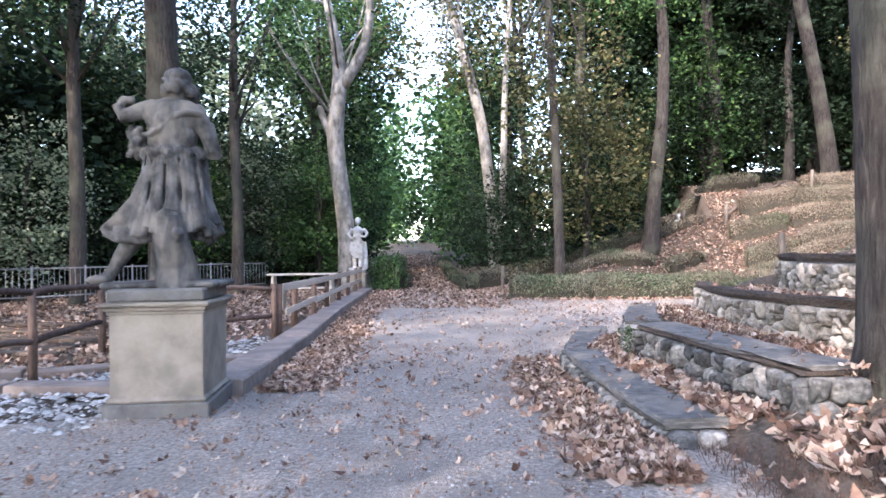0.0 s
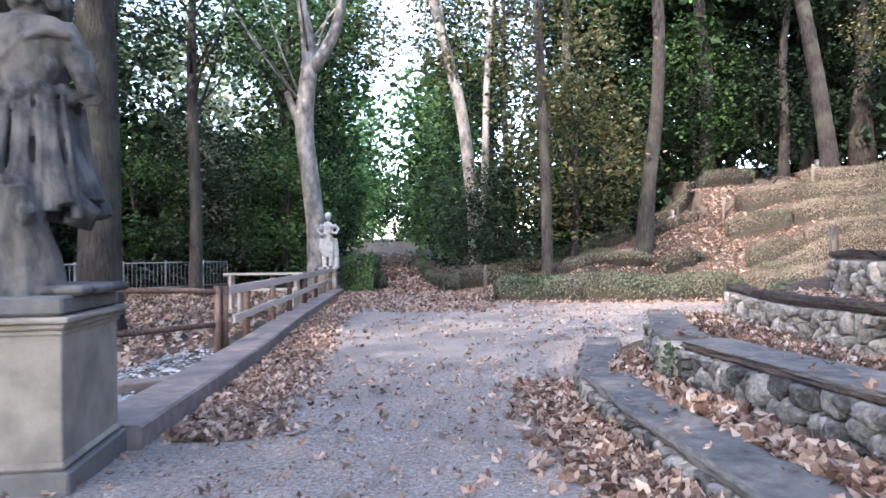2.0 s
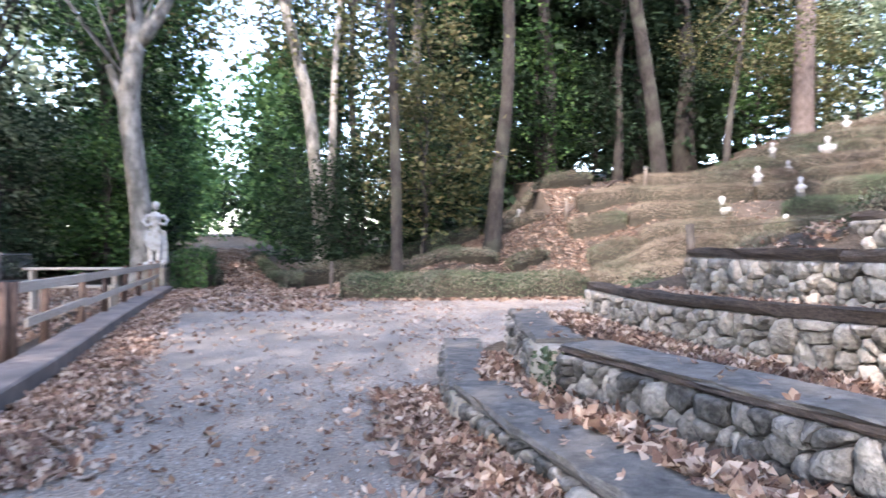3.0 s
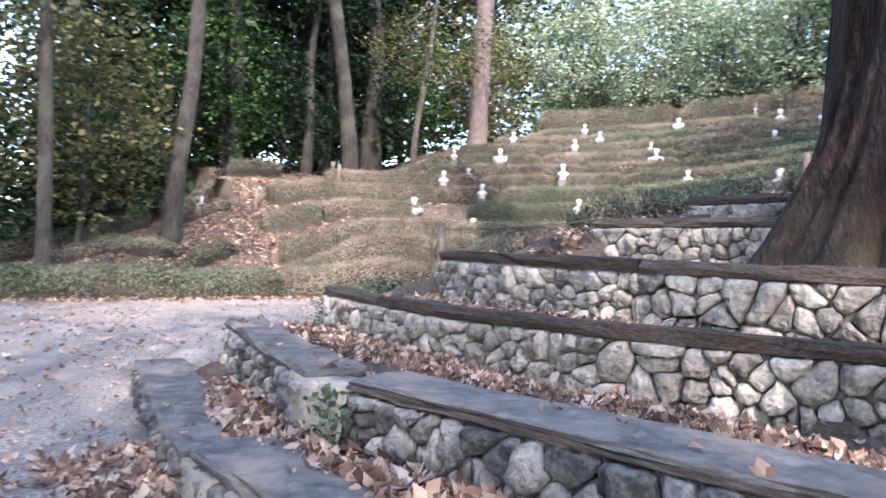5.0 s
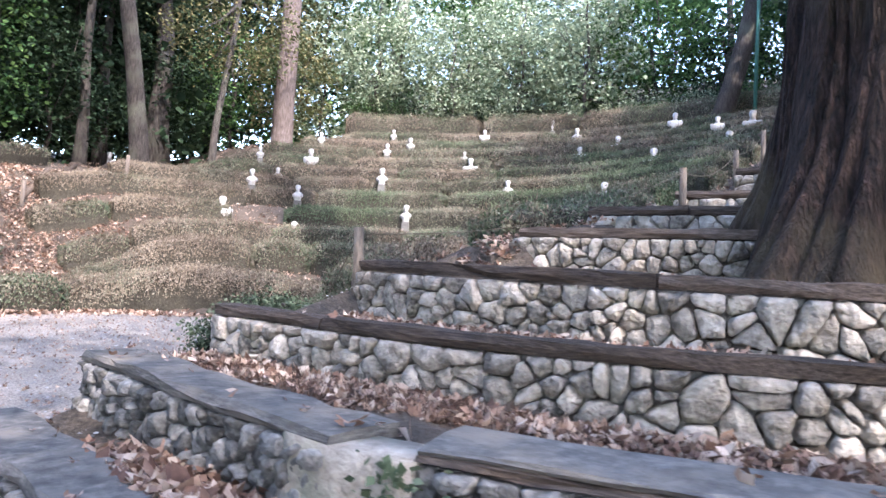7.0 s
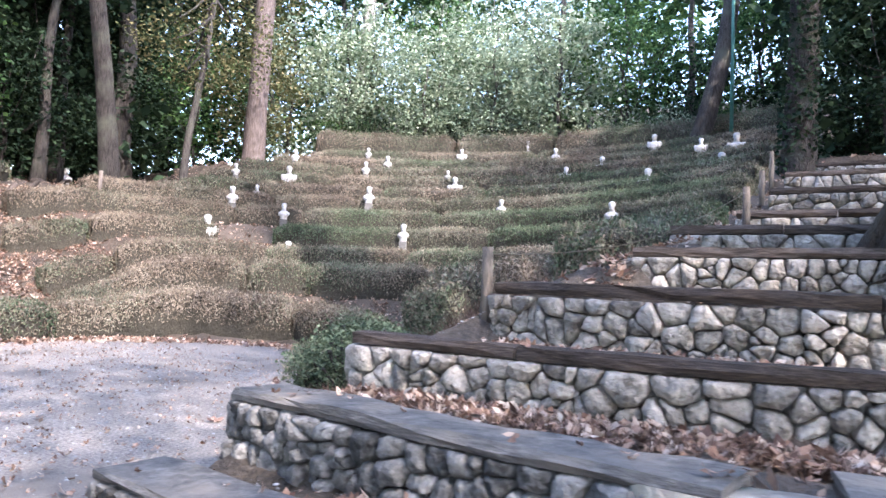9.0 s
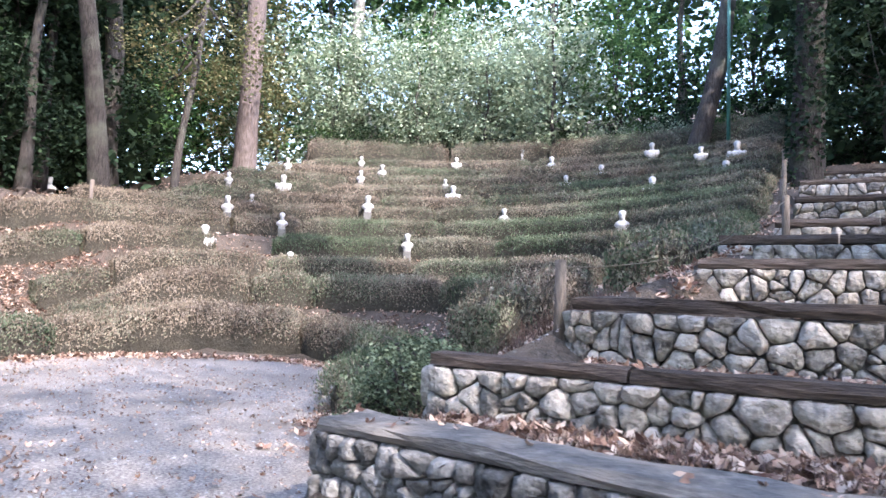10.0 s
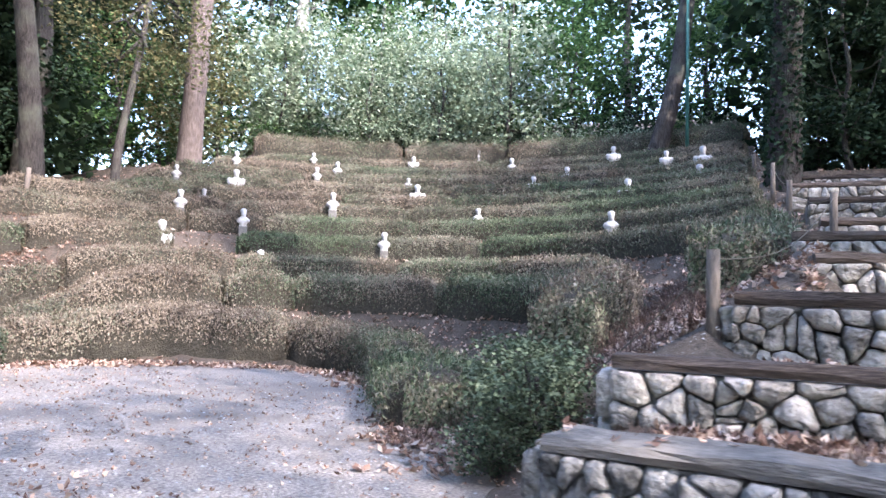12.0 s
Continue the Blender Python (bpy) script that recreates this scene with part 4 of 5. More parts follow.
lone_tree(-0.4, 28.8, [(0, 0, -0.3), (-0.1, 0, 3), (-0.5, 0, 7), (-1.5, 0, 11), (-2.6, 0, 15)], [0.30, 0.26, 0.24, 0.2, 0.12], M_PLANE, "tall plane tree leaning over the alley", M_LEAFAUT, 90, 36, 3.2, 3.4, 11.5, 0.18,
          forks=[([(0, 0, 0.4), (0.35, 0, 4), (0.5, 0.2, 9), (0.9, 0, 14)], (0.2, 0.08))], name="plane_tree")
lone_tree(2.06, 22.0, [(0, 0, -0.3), (-0.02, 0, 2), (-0.1, 0, 5), (-0.25, 0, 9), (-0.2, 0, 14)], [0.19, 0.165, 0.15, 0.13, 0.08], M_BARK, "slender straight tree with dull grey-brown bark", M_LEAFAUT, 70, 34, 2.2, 3.0, 7.6, 0.15)
lone_tree(5.25, 23.6, [(0, 0, -0.3), (0.15, 0, 2), (0.5, 0, 4.5), (0.6, 0, 7.5), (0.3, 0, 11), (0.5, 0, 15)], [0.30, 0.24, 0.21, 0.19, 0.16, 0.1], M_BARK, "dark crooked tree on the leafy slope", M_LEAF, 170, 34, 4.2, 2.8, 10.8, 0.15)
lone_tree(12.9, 27.4, [(0, 0, -0.3), (-0.15, 0, 1.5), (-0.5, 0, 4), (-1.2, 0, 8), (-2.0, 0, 13)], [0.38, 0.31, 0.27, 0.24, 0.16], M_BARK, "dark leaning tree beside the log steps", M_LEAFDARK, 190, 34, 5.0, 3.0, 12.0, 0.17)
lone_tree(15.6, 27.4, [(0, 0, -0.3), (0.1, 0, 2), (0.45, -0.2, 4.5), (0.8, -0.3, 8)], [0.16, 0.13, 0.11, 0.06], M_BARK, "thin tree with low spreading twigs", M_LEAFAUT, 90, 30, 2.6, 1.6, 5.6, 0.13)
lone_tree(19.05, 27.6, [(0, 0, -0.3), (0.1, 0, 3), (0.25, 0, 7), (0.4, 0, 12), (0.5, 0, 18)], [0.46, 0.40, 0.37, 0.33, 0.2], M_PINE, "tall straight pine with reddish plated bark", M_LEAFDARK, 190, 36, 5.0, 3.4, 14.5, 0.18, name="pine_tree")
lone_tree(28.6, 30.0, [(0, 0, -0.3), (0.2, 0, 3), (0.7, 0, 7), (0.8, 0, 13)], [0.42, 0.36, 0.32, 0.2], M_PLANE, "pale trunk of a plane tree above the rows", M_LEAF, 80, 36, 3.4, 3.0, 11.5, 0.18, name="plane_tree")
lone_tree(25.0, 11.9, [(0, 0, -0.3), (0.25, -0.5, 1.5), (0.6, -1.0, 4), (0.9, -1.3, 7), (1.2, -1.9, 11)], [0.40, 0.34, 0.30, 0.26, 0.16], M_BARK, "leaning tree trunk at the top of the rows", M_LEAF, 80, 36, 3.2, 2.6, 10.5, 0.18)
ivy_tree = lone_tree(18.3, 8.05, [(0, 0, -0.3), (0.1, -0.1, 2.5), (0, -0.2, 6), (0.2, -0.4, 11)], [0.46, 0.37, 0.35, 0.25], M_BARK, "broad dark ivy-covered trunk beside upper terraces", M_LEAFDARK, 90, 36, 3.4, 3.0, 9.5, 0.17)
a = rng.random(3600) * 6.283
h = 9 * rng.random(3600) ** 0.8
tagged(part("ivy", quads_mesh("ivy", leaf_quads(np.c_[(0.40 + 0.07 * rng.random(3600)) * np.cos(a) + 0.05, (0.40 + 0.07 * rng.random(3600)) * np.sin(a) - 0.02 * h, h], 0.13, 0.1), M_LEAFDARK), ivy_tree, "dark ivy leaves"), kind="stuff")
lone_tree(6.9, 5.25, [(0, 0.05, -0.6), (0, 0.05, 0.15), (0.0, 0.02, 0.8), (0.0, 0, 1.6), (0.0, 0, 3), (0.1, -0.03, 6), (0.2, -0.1, 12), (0.2, -0.1, 22)], [1.75, 1.36, 1.12, 1.02, 0.97, 0.93, 0.7, 0.35], M_REDWOOD, "huge redwood with deeply furrowed reddish bark", M_LEAFDARK, 100, 36, 3.5, 4, 21, 0.18, name="redwood_tree", ripple=0.13)
lone_tree(3.55, 3.75, [(0, 0, -0.3), (0, 0, 1), (-0.05, 0, 3), (-0.15, 0.05, 6), (-0.2, 0.1, 12)], [0.27, 0.22, 0.2, 0.19, 0.13], M_BARK, "upright tree with lichen-grey bark at the wall's end", M_LEAF, 34, 30, 2.0, 2.0, 12.0, 0.15)
lone_tree(-6.9, 13.0, [(0, 0, -0.3), (0.05, 0, 2), (0, 0, 5), (-0.1, 0, 9), (0, 0, 14)], [0.46, 0.37, 0.35, 0.32, 0.2], M_BARK, "stout tree with flaking patchy bark behind the statue", M_LEAF, 90, 36, 3.6, 3.0, 12.5, 0.18)
lone_tree(-9.9, 23.6, [(0, 0, -0.3), (0.05, 0, 3), (-0.1, 0, 7), (0, 0, 12)], [0.24, 0.2, 0.18, 0.1], M_BARK, "slim dark tree behind the iron fence", M_LEAFDARK, 70, 34, 2.6, 3.0, 10, 0.16)
lone_tree(-13.2, 19.0, [(0, 0, -0.3), (0.05, 0, 3), (-0.1, 0, 7), (0, 0, 13)], [0.28, 0.23, 0.2, 0.12], M_BARK, "tall tree with light patches on its trunk", M_LEAFDARK, 80, 34, 2.8, 3.0, 11, 0.16)


# ---- statues, busts ----
def remeshed(ob, size=0.018, smooth=3):
    m = ob.modifiers.new("remesh", "REMESH")
    m.mode, m.voxel_size = "VOXEL", size
    m.use_smooth_shade = True
    s = ob.modifiers.new("smooth", "SMOOTH")
    s.factor, s.iterations = 0.5, smooth
    return ob


def pedestal(x, y, z, turn, w, d, h, label):
    e = thing("pedestal", (x, y, z), label, "pedestal", turn=turn)
    part("plinth", Geo().box((0, 0, 0.05), (w * 1.13, d * 1.13, 0.26), bevel=0.012, jit=0.01).mesh("plinth", M_PEDCAP, False), e)
    part("base_moulding", Geo().box((0, 0, 0.2), (w * 1.07, d * 1.07, 0.05), bevel=0.02).mesh("base_moulding", M_PEDESTAL, False), e)
    part("shaft", Geo().box((0, 0, (h - 0.16 + 0.2) / 2), (w, d, h - 0.16 - 0.2), bevel=0.008, jit=0.006).mesh("shaft", M_PEDESTAL, False), e)
    g = Geo()
    for k, (a, b) in enumerate(((1.04, 0.03), (1.09, 0.03), (1.16, 0.04))):
        g.box((0, 0, h - 0.20 + k * 0.035), (w * a, d * a, 0.036), bevel=0.01)
    part("cornice", g.mesh("cornice", M_PEDESTAL, False), e)
    part("cap", Geo().box((0, 0, h - 0.055), (w * 1.03, d * 1.03, 0.11), bevel=0.015, jit=0.008).mesh("cap", M_PEDCAP, False), e, "dark weathered cap stone")
    return e


PED = (-2.15, 4.52)
pedestal(*PED, 0.13, 13, 0.76, 0.92, 1.13, "square sandstone pedestal with moulded base and dark cap")

g = Geo()
# a bearded draped figure seen from its back, striding, beside a tree stump
g.box((-0.05, 0.05, 0.02), (1.0, 0.74, 0.06), bevel=0.02)
g.tube([(-0.62, -0.02, 0.05), (-0.55, 0.0, 0.16), (-0.43, 0.02, 0.36), (-0.30, 0.04, 0.58)], [0.06, 0.055, 0.085, 0.13], 12)
g.ball((-0.66, -0.06, 0.07), (0.11, 0.07, 0.045))
g.tube([(-0.19, 0.18, 0.03), (-0.17, 0.14, 0.3), (-0.10, 0.08, 0.6)], [0.10, 0.09, 0.15], 12)
# the stump, broken off pale at its top
g.tube([(0.07, -0.16, 0.0), (0.08, -0.18, 0.2), (0.06, -0.26, 0.42), (0.05, -0.30, 0.64)], [0.20, 0.165, 0.15, 0.13], 14, wob=0.2)
g.tube([(0.10, -0.3, 0.4), (0.17, -0.38, 0.5)], [0.07, 0.05], 9, wob=0.3)
g.tube([(-0.04, -0.34, 0.62), (0.06, -0.40, 0.66), (0.15, -0.34, 0.64)], [0.035, 0.04, 0.03], 8, wob=0.3)
# hips and the body of the skirt
g.tube([(0.02, 0.02, 1.24), (0.02, 0.02, 1.05), (0.0, 0.03, 0.85), (-0.05, 0.03, 0.62), (-0.08, 0.03, 0.48)], [0.20, 0.22, 0.25, 0.30, 0.30], 20)
g.ball((-0.09, -0.12, 1.0), (0.14, 0.11, 0.14))
g.ball((0.13, -0.12, 1.0), (0.14, 0.11, 0.14))
# long folds that fall from the garland and swing out to the striding side
for k in range(13):
    a = k / 12
    top = Vector((-0.21 + 0.46 * a, -0.12 - 0.08 * math.sin(a * 3.1), 1.2))
    foot = Vector((-0.36 + 0.72 * a, -0.18 - 0.12 * math.sin(a * 3.1), 0.48 + 0.05 * math.sin(k * 1.9)))
    mid = top.lerp(foot, 0.5) + Vector((0.05 * (1 - a) + 0.02 * math.sin(k * 2.2), -0.03, 0))
    g.tube([top, mid, foot], [0.012, 0.02 + 0.010 * (k % 2), 0.034 + 0.016 * (k % 3)], 8)
for k in range(9):
    a = k / 8
    g.tube([(-0.20 + 0.02 * k, -0.16, 1.08 - 0.05 * k), (-0.30 + 0.015 * k, -0.19, 0.80 - 0.02 * k), (-0.46 + 0.03 * k, -0.17 - 0.02 * a, 0.62 - 0.012 * k), (-0.60 + 0.045 * k, -0.10, 0.52 - 0.006 * k)], [0.014, 0.022, 0.03, 0.036], 8)
for k in range(5):
    g.tube([(-0.58 + 0.03 * k, -0.08 + 0.05 * k, 0.50), (-0.45, -0.16, 0.44 + 0.02 * k), (-0.22, -0.20, 0.42 + 0.02 * k), (-0.05, -0.18, 0.46)], [0.045, 0.04, 0.035, 0.03], 8)
for k in range(5):
    g.tube([(0.22, -0.12 + 0.05 * k, 1.16), (0.27, -0.12 + 0.05 * k, 0.85), (0.33 + 0.01 * k, -0.10 + 0.05 * k, 0.56)], [0.02, 0.035, 0.05], 8)
g.tube([(0.22, -0.18, 0.60), (0.32, -0.16, 0.58), (0.40, -0.08, 0.48), (0.36, -0.02, 0.42), (0.24, -0.1, 0.46)], [0.05, 0.055, 0.06, 0.05, 0.04], 9)
for k in range(9):
    a = k / 8
    g.tube([(-0.2 + 0.42 * a, 0.16, 1.18), (-0.28 + 0.52 * a, 0.22, 0.8), (-0.44 + 0.8 * a, 0.22, 0.47)], [0.05, 0.06, 0.06], 8)
# back, spine and shoulder blades
g.tube([(0.02, 0.0, 1.15), (0.02, 0.0, 1.32), (0.02, -0.01, 1.5), (0.02, 0.0, 1.66), (0.04, 0.0, 1.72)], [0.20, 0.195, 0.215, 0.18, 0.10], 20)
g.ball((-0.10, -0.07, 1.56), (0.14, 0.10, 0.15))
g.ball((0.14, -0.07, 1.55), (0.14, 0.10, 0.15))
g.ball((-0.09, -0.08, 1.36), (0.11, 0.10, 0.13))
g.ball((0.13, -0.08, 1.36), (0.11, 0.10, 0.13))
# the garland round the waist and the grapes at the side
for k in range(30):
    w = k / 30 * 2 * math.pi
    g.ball((0.01 + 0.25 * math.cos(w), 0.20 * math.sin(w), 1.22 + 0.02 * math.sin(k * 2.1)), 0.032 + 0.012 * (k % 3), 8, 6)
for k in range(26):
    g.ball((-0.33 - 0.05 * math.sin(k * 2.4), 0.0 + 0.05 * math.cos(k * 1.7), 1.46 - 0.0105 * k), 0.034 + 0.008 * (k % 2), 8, 6)
# cloak across the back and hanging from the lower arm
g.tube([(0.30, -0.12, 1.56), (0.18, -0.19, 1.57), (0.06, -0.20, 1.52), (-0.04, -0.19, 1.42), (-0.14, -0.17, 1.37), (-0.24, -0.1, 1.39)], [0.03, 0.034, 0.03, 0.028, 0.026, 0.02], 8)
for k in range(5):
    g.tube([(0.26 + 0.02 * k, -0.06 + 0.02 * k, 1.5), (0.31 + 0.02 * k, -0.05, 1.34), (0.33 + 0.025 * k, 0.0, 1.18 - 0.02 * (k % 2))], [0.03, 0.034, 0.026], 8)
g.tube([(-0.15, 0, 1.64), (-0.28, -0.05, 1.60), (-0.43, -0.07, 1.555), (-0.47, -0.05, 1.64), (-0.43, -0.02, 1.71), (-0.34, 0.0, 1.71)], [0.095, 0.08, 0.065, 0.055, 0.05, 0.045], 12)
g.tube([(0.20, 0, 1.62), (0.28, -0.05, 1.50), (0.33, -0.06, 1.36), (0.37, -0.02, 1.22)], [0.09, 0.075, 0.065, 0.05], 12)
# neck, cap, curls and beard
g.tube([(0.04, 0.0, 1.68), (0.06, -0.02, 1.80)], [0.10, 0.085], 12)
head = Vector((0.06, -0.01, 1.86))
g.ball(head, (0.12, 0.135, 0.13))
for k in range(18):
    w = k / 18 * 2 * math.pi
    g.ball(head + Vector((0.125 * math.cos(w), 0.135 * math.sin(w), -0.03 - 0.03 * (k % 3))), 0.034 + 0.01 * (k % 2), 8, 6)
g.ball(head + Vector((0.0, -0.01, 0.06)), (0.125, 0.135, 0.085))
g.tube([head + Vector((-0.14, 0.02, 0.06)), head + Vector((-0.10, -0.09, 0.02)), head + Vector((0.02, -0.14, 0.0)), head + Vector((0.12, -0.08, -0.01))], [0.02, 0.018, 0.018, 0.02], 7)
g.ball(head + Vector((0.09, 0.10, -0.08)), (0.08, 0.08, 0.10))
statue = remeshed(part("statue", g.mesh("statue", M_MARBLE)), 0.010, 1)
statue.matrix_world = pose(PED[0] + 0.02, PED[1] + 0.02, 0.13 + 1.13, 0, 0, 10) @ Matrix.Diagonal((0.98, 0.98, 0.98, 1))
tagged(statue, "weathered grey marble statue of a bearded draped figure on pedestal", "statue")


def standing_figure():
    g = Geo()
    g.box((0, 0, 0.04), (0.6, 0.5, 0.09), bevel=0.02)
    g.tube([(-0.10, 0, 0.05), (-0.10, -0.02, 0.45), (-0.08, 0, 0.95)], [0.075, 0.09, 0.13], 12)
    g.tube([(0.10, -0.05, 0.05), (0.12, -0.07, 0.5), (0.07, 0, 0.95)], [0.075, 0.09, 0.13], 12)
    g.ball((0, 0, 1.0), (0.19, 0.14, 0.16))
    g.tube([(0, 0, 0.95), (0, 0, 1.15), (0.02, -0.02, 1.4), (0.02, 0, 1.52)], [0.17, 0.145, 0.2, 0.1], 14)
    for k in range(8):
        a = k / 7
        g.tube([(-0.2 + 0.36 * a, -0.12, 1.0 - 0.1 * a), (-0.26 + 0.42 * a, -0.12, 0.62 - 0.2 * math.sin(a * 3))], [0.05, 0.045], 8)
    g.tube([(0.26, 0.08, 0.05), (0.25, 0.06, 0.6), (0.22, 0.05, 1.0)], [0.12, 0.10, 0.09], 9, wob=0.2)
    g.tube([(-0.17, 0, 1.45), (-0.30, -0.02, 1.25), (-0.22, -0.14, 1.12), (-0.05, -0.17, 1.15)], [0.07, 0.06, 0.05, 0.05], 9)
    g.tube([(0.2, 0, 1.45), (0.34, 0.0, 1.3), (0.28, -0.1, 1.16), (0.12, -0.16, 1.2)], [0.07, 0.06, 0.05, 0.05], 9)
    g.ball((0.02, -0.02, 1.7), (0.10, 0.115, 0.135))
    g.ball((0.02, 0.03, 1.76), (0.115, 0.115, 0.09))
    return g


ST2 = (-5.5, 24.6)
pedestal(*ST2, land1(*ST2) + 0.05, 8, 0.62, 0.62, 0.82, "small stone pedestal at the end of the kerb")
st2 = remeshed(part("statue", standing_figure().mesh("statue", M_BUST)), 0.022, 2)
st2.matrix_world = pose(ST2[0], ST2[1], land1(*ST2) + 0.86, 0, 0, 10) @ Matrix.Diagonal((1.1, 1.1, 1.1, 1))
tagged(st2, "pale marble statue of a standing figure on small pedestal", "statue")


def bust_mesh(kind):
    g = Geo()
    g.tube([(0, 0, -0.03), (0, 0, 0.04), (0, 0, 0.16)], [0.13, 0.12, 0.15], 12)
    g.ball((0, 0, 0.17), (0.21, 0.12, 0.12))
    if kind:
        g.ball((0, 0, 0.12), (0.27, 0.14, 0.13))
        g.ball((-0.19, 0, 0.19), (0.09, 0.09, 0.09))
        g.ball((0.19, 0, 0.19), (0.09, 0.09, 0.09))
        for k in range(5):
            g.tube([(-0.2 + 0.09 * k, -0.12, 0.02), (-0.12 + 0.07 * k, -0.13, 0.24)], [0.02, 0.016], 6)
    g.tube([(0, 0, 0.2), (0, -0.01, 0.38)], [0.085, 0.075], 10)
    g.ball((0, -0.01, 0.44), (0.092, 0.11, 0.12))
    g.ball((0, 0.03, 0.48), (0.105, 0.105, 0.09))
    g.ball((0, -0.11, 0.43), (0.022, 0.03, 0.035))
    g.ball((0, -0.08, 0.35), (0.05, 0.05, 0.05))
    return g.mesh("bust", M_BUST)


BUST = [bust_mesh(0), bust_mesh(1)]
# head places on the slope, each one a bust looking down to the forecourt
BUSTS = [(12.52, 22.28, 3.19, 1, 1.35), (12.92, 19.6, 2.48, 0, 1.05), (14.8, 17.4, 3.06, 0, 1.0), (19.82, 18.84, 5.31, 1, 1.25), (17.46, 20.41, 4.54, 0, 1.15), (15.24, 12.18, 3.61, 0, 1.1), (19.34, 11.93, 5.11, 1, 1.3), (22.6, 14.36, 6.23, 1, 1.15),
         (21.44, 15.22, 5.71, 1, 1.05), (14.66, 23.75, 4.32, 0, 1.15), (14.65, 21.53, 3.73, 0, 1.05), (17.58, 24.21, 5.54, 1, 1.3), (19.88, 10.03, 5.56, 1, 1.25), (24.9, 25.1, 8.2, 0, 1.0), (22.7, 24.6, 7.2, 0, 0.9), (21.9, 23.0, 6.6, 0, 1.1),
         (20.5, 23.0, 6.1, 0, 1.0), (20.0, 26.2, 6.7, 0, 1.0), (24.2, 20.9, 7.2, 1, 1.0), (15.7, 23.8, 4.6, 0, 0.9), (16.5, 25.7, 5.5, 0, 0.9), (20.8, 19.5, 5.7, 0, 0.8), (26.3, 18.9, 7.9, 0, 1.0), (24.5, 17.0, 7.1, 0, 1.15),
         (24.8, 13.1, 7.3, 1, 1.2), (22.6, 11.2, 6.6, 1, 1.0), (22.4, 10.0, 6.6, 1, 1.35), (17.6, 16.0, 4.1, 0, 0.95), (15.06, 33.7, 5.28, 0, 1.5), (6.6, 25.4, 2.9, 0, 1.0)]
for k, (x, y, z, kind, s) in enumerate(BUSTS):
    s *= 0.82
    b = new("bust", BUST[kind])
    a = math.degrees(math.atan2(y - 9, x - 0)) - 90
    q, w = math.hypot(x - HUB[0], y - HUB[1]), math.atan2(y - HUB[1], x - HUB[0])
    behind = [e for e in ROW_R if 0 < e - q < 1.1]
    if k and behind and w < radians(60):              # most stand half hidden in the row behind them
        q, z = behind[0] - 0.34, z + 0.07
        x, y = HUB[0] + q * math.cos(w), HUB[1] + q * math.sin(w)
    z = max(z, land1(x, y) + 0.50 * s)
    b.matrix_world = pose(x, y, z - 0.55 * s, 0, 0, a) @ Matrix.Diagonal((s, s, s, 1))
    remeshed(b, 0.022, 2)
    tagged(b, "white marble bust standing among box hedges", "bust", "busts on the theatre terraces")
    low_z, top_z = land1(x, y) - 0.05, z - 0.575 * s
    if top_z > low_z:
        p = part("plinth", Geo().box((0, 0, (top_z - low_z) / 2), (0.26 * s, 0.26 * s, top_z - low_z), bevel=0.012, jit=0.012).mesh("plinth", M_PEDCAP, False))
        p.matrix_world = pose(x, y, low_z, 0, 0, a)
        tagged(p, "small dark weathered stone plinth under a bust", "plinth", "plinths on the theatre terraces")

# ---- kerb, fences ----
KERB = [(-1.74, 5.1, 0.1), (-2.55, 9.5, 0.0), (-3.5, 15.0, 0.02), (-4.85, 24.2, 0.06)]
kerb = tagged(new("kerb"), "long raised stone kerb beside gravel and dry leaves", "kerb", kind="structure")
K = dense(KERB, 0.5)
for i in range(0, len(K) - 1, 4):
    seg = K[i:min(i + 5, len(K))]
    if len(seg) < 2:
        continue
    g = Geo().sweep([tuple(p) for p in seg], [(0, -0.1), (0, 0.2), (0.02, 0.22), (0.46, 0.22), (0.48, 0.2), (0.48, -0.1)])
    part("kerb_stone", g.mesh("kerb_stone", M_KERB, False), kerb)


def post(x, y, h, r, mat_, label, name="post", base=None, lean=0.02, group=""):
    z = land1(x, y) if base is None else base
    g = Geo().tube([(0, 0, -0.1), (lean * 0.3, 0.01, h * 0.4), (lean, 0, h)], [r * 1.08, r, r * 0.92], 9, wob=0.12)
    o = part(name, g.mesh(name, mat_))
    o.matrix_world = Matrix.Translation((x, y, z))
    return tagged(o, label, "post", group)


def pole_between(a, b, r, mat_, parent, name="rail", bend=0.0, seg=8):
    a, b = Vector(a), Vector(b)
    pts = [a.lerp(b, t) + Vector((0, 0, bend * math.sin(math.pi * t) + 0.012 * math.sin(9 * t))) for t in np.linspace(0, 1, 8)]
    return part(name, Geo().tube(pts, [r * (1.1 - 0.2 * i / 7) for i in range(8)], seg, wob=0.12).mesh(name, mat_), parent)


def plank_between(a, b, w, t, mat_, parent, name="board"):
    a, b = Vector(a), Vector(b)
    d = b - a
    g = Geo().box((0, 0, 0), (t, d.length, w), bevel=0.006, jit=0.008)
    o = part(name, g.mesh(name, mat_, False), parent)
    o.matrix_local = Matrix.Translation(a.lerp(b, 0.5)) @ d.to_track_quat("Y", "Z").to_matrix().to_4x4()
    return o


fence = tagged(new("plank_fence"), "rustic fence of pale planks on rough posts along kerb", "fence")
along = dense([(-3.2, 9.95, 0.2), (-3.9, 14.8, 0.2), (-5.15, 23.6, 0.25)], 0.1)
fs = np.r_[0, np.cumsum(np.hypot(*np.diff(along[:, :2], axis=0).T))]


def on_fence(s):
    return [float(np.interp(s, fs, along[:, k])) for k in range(3)]


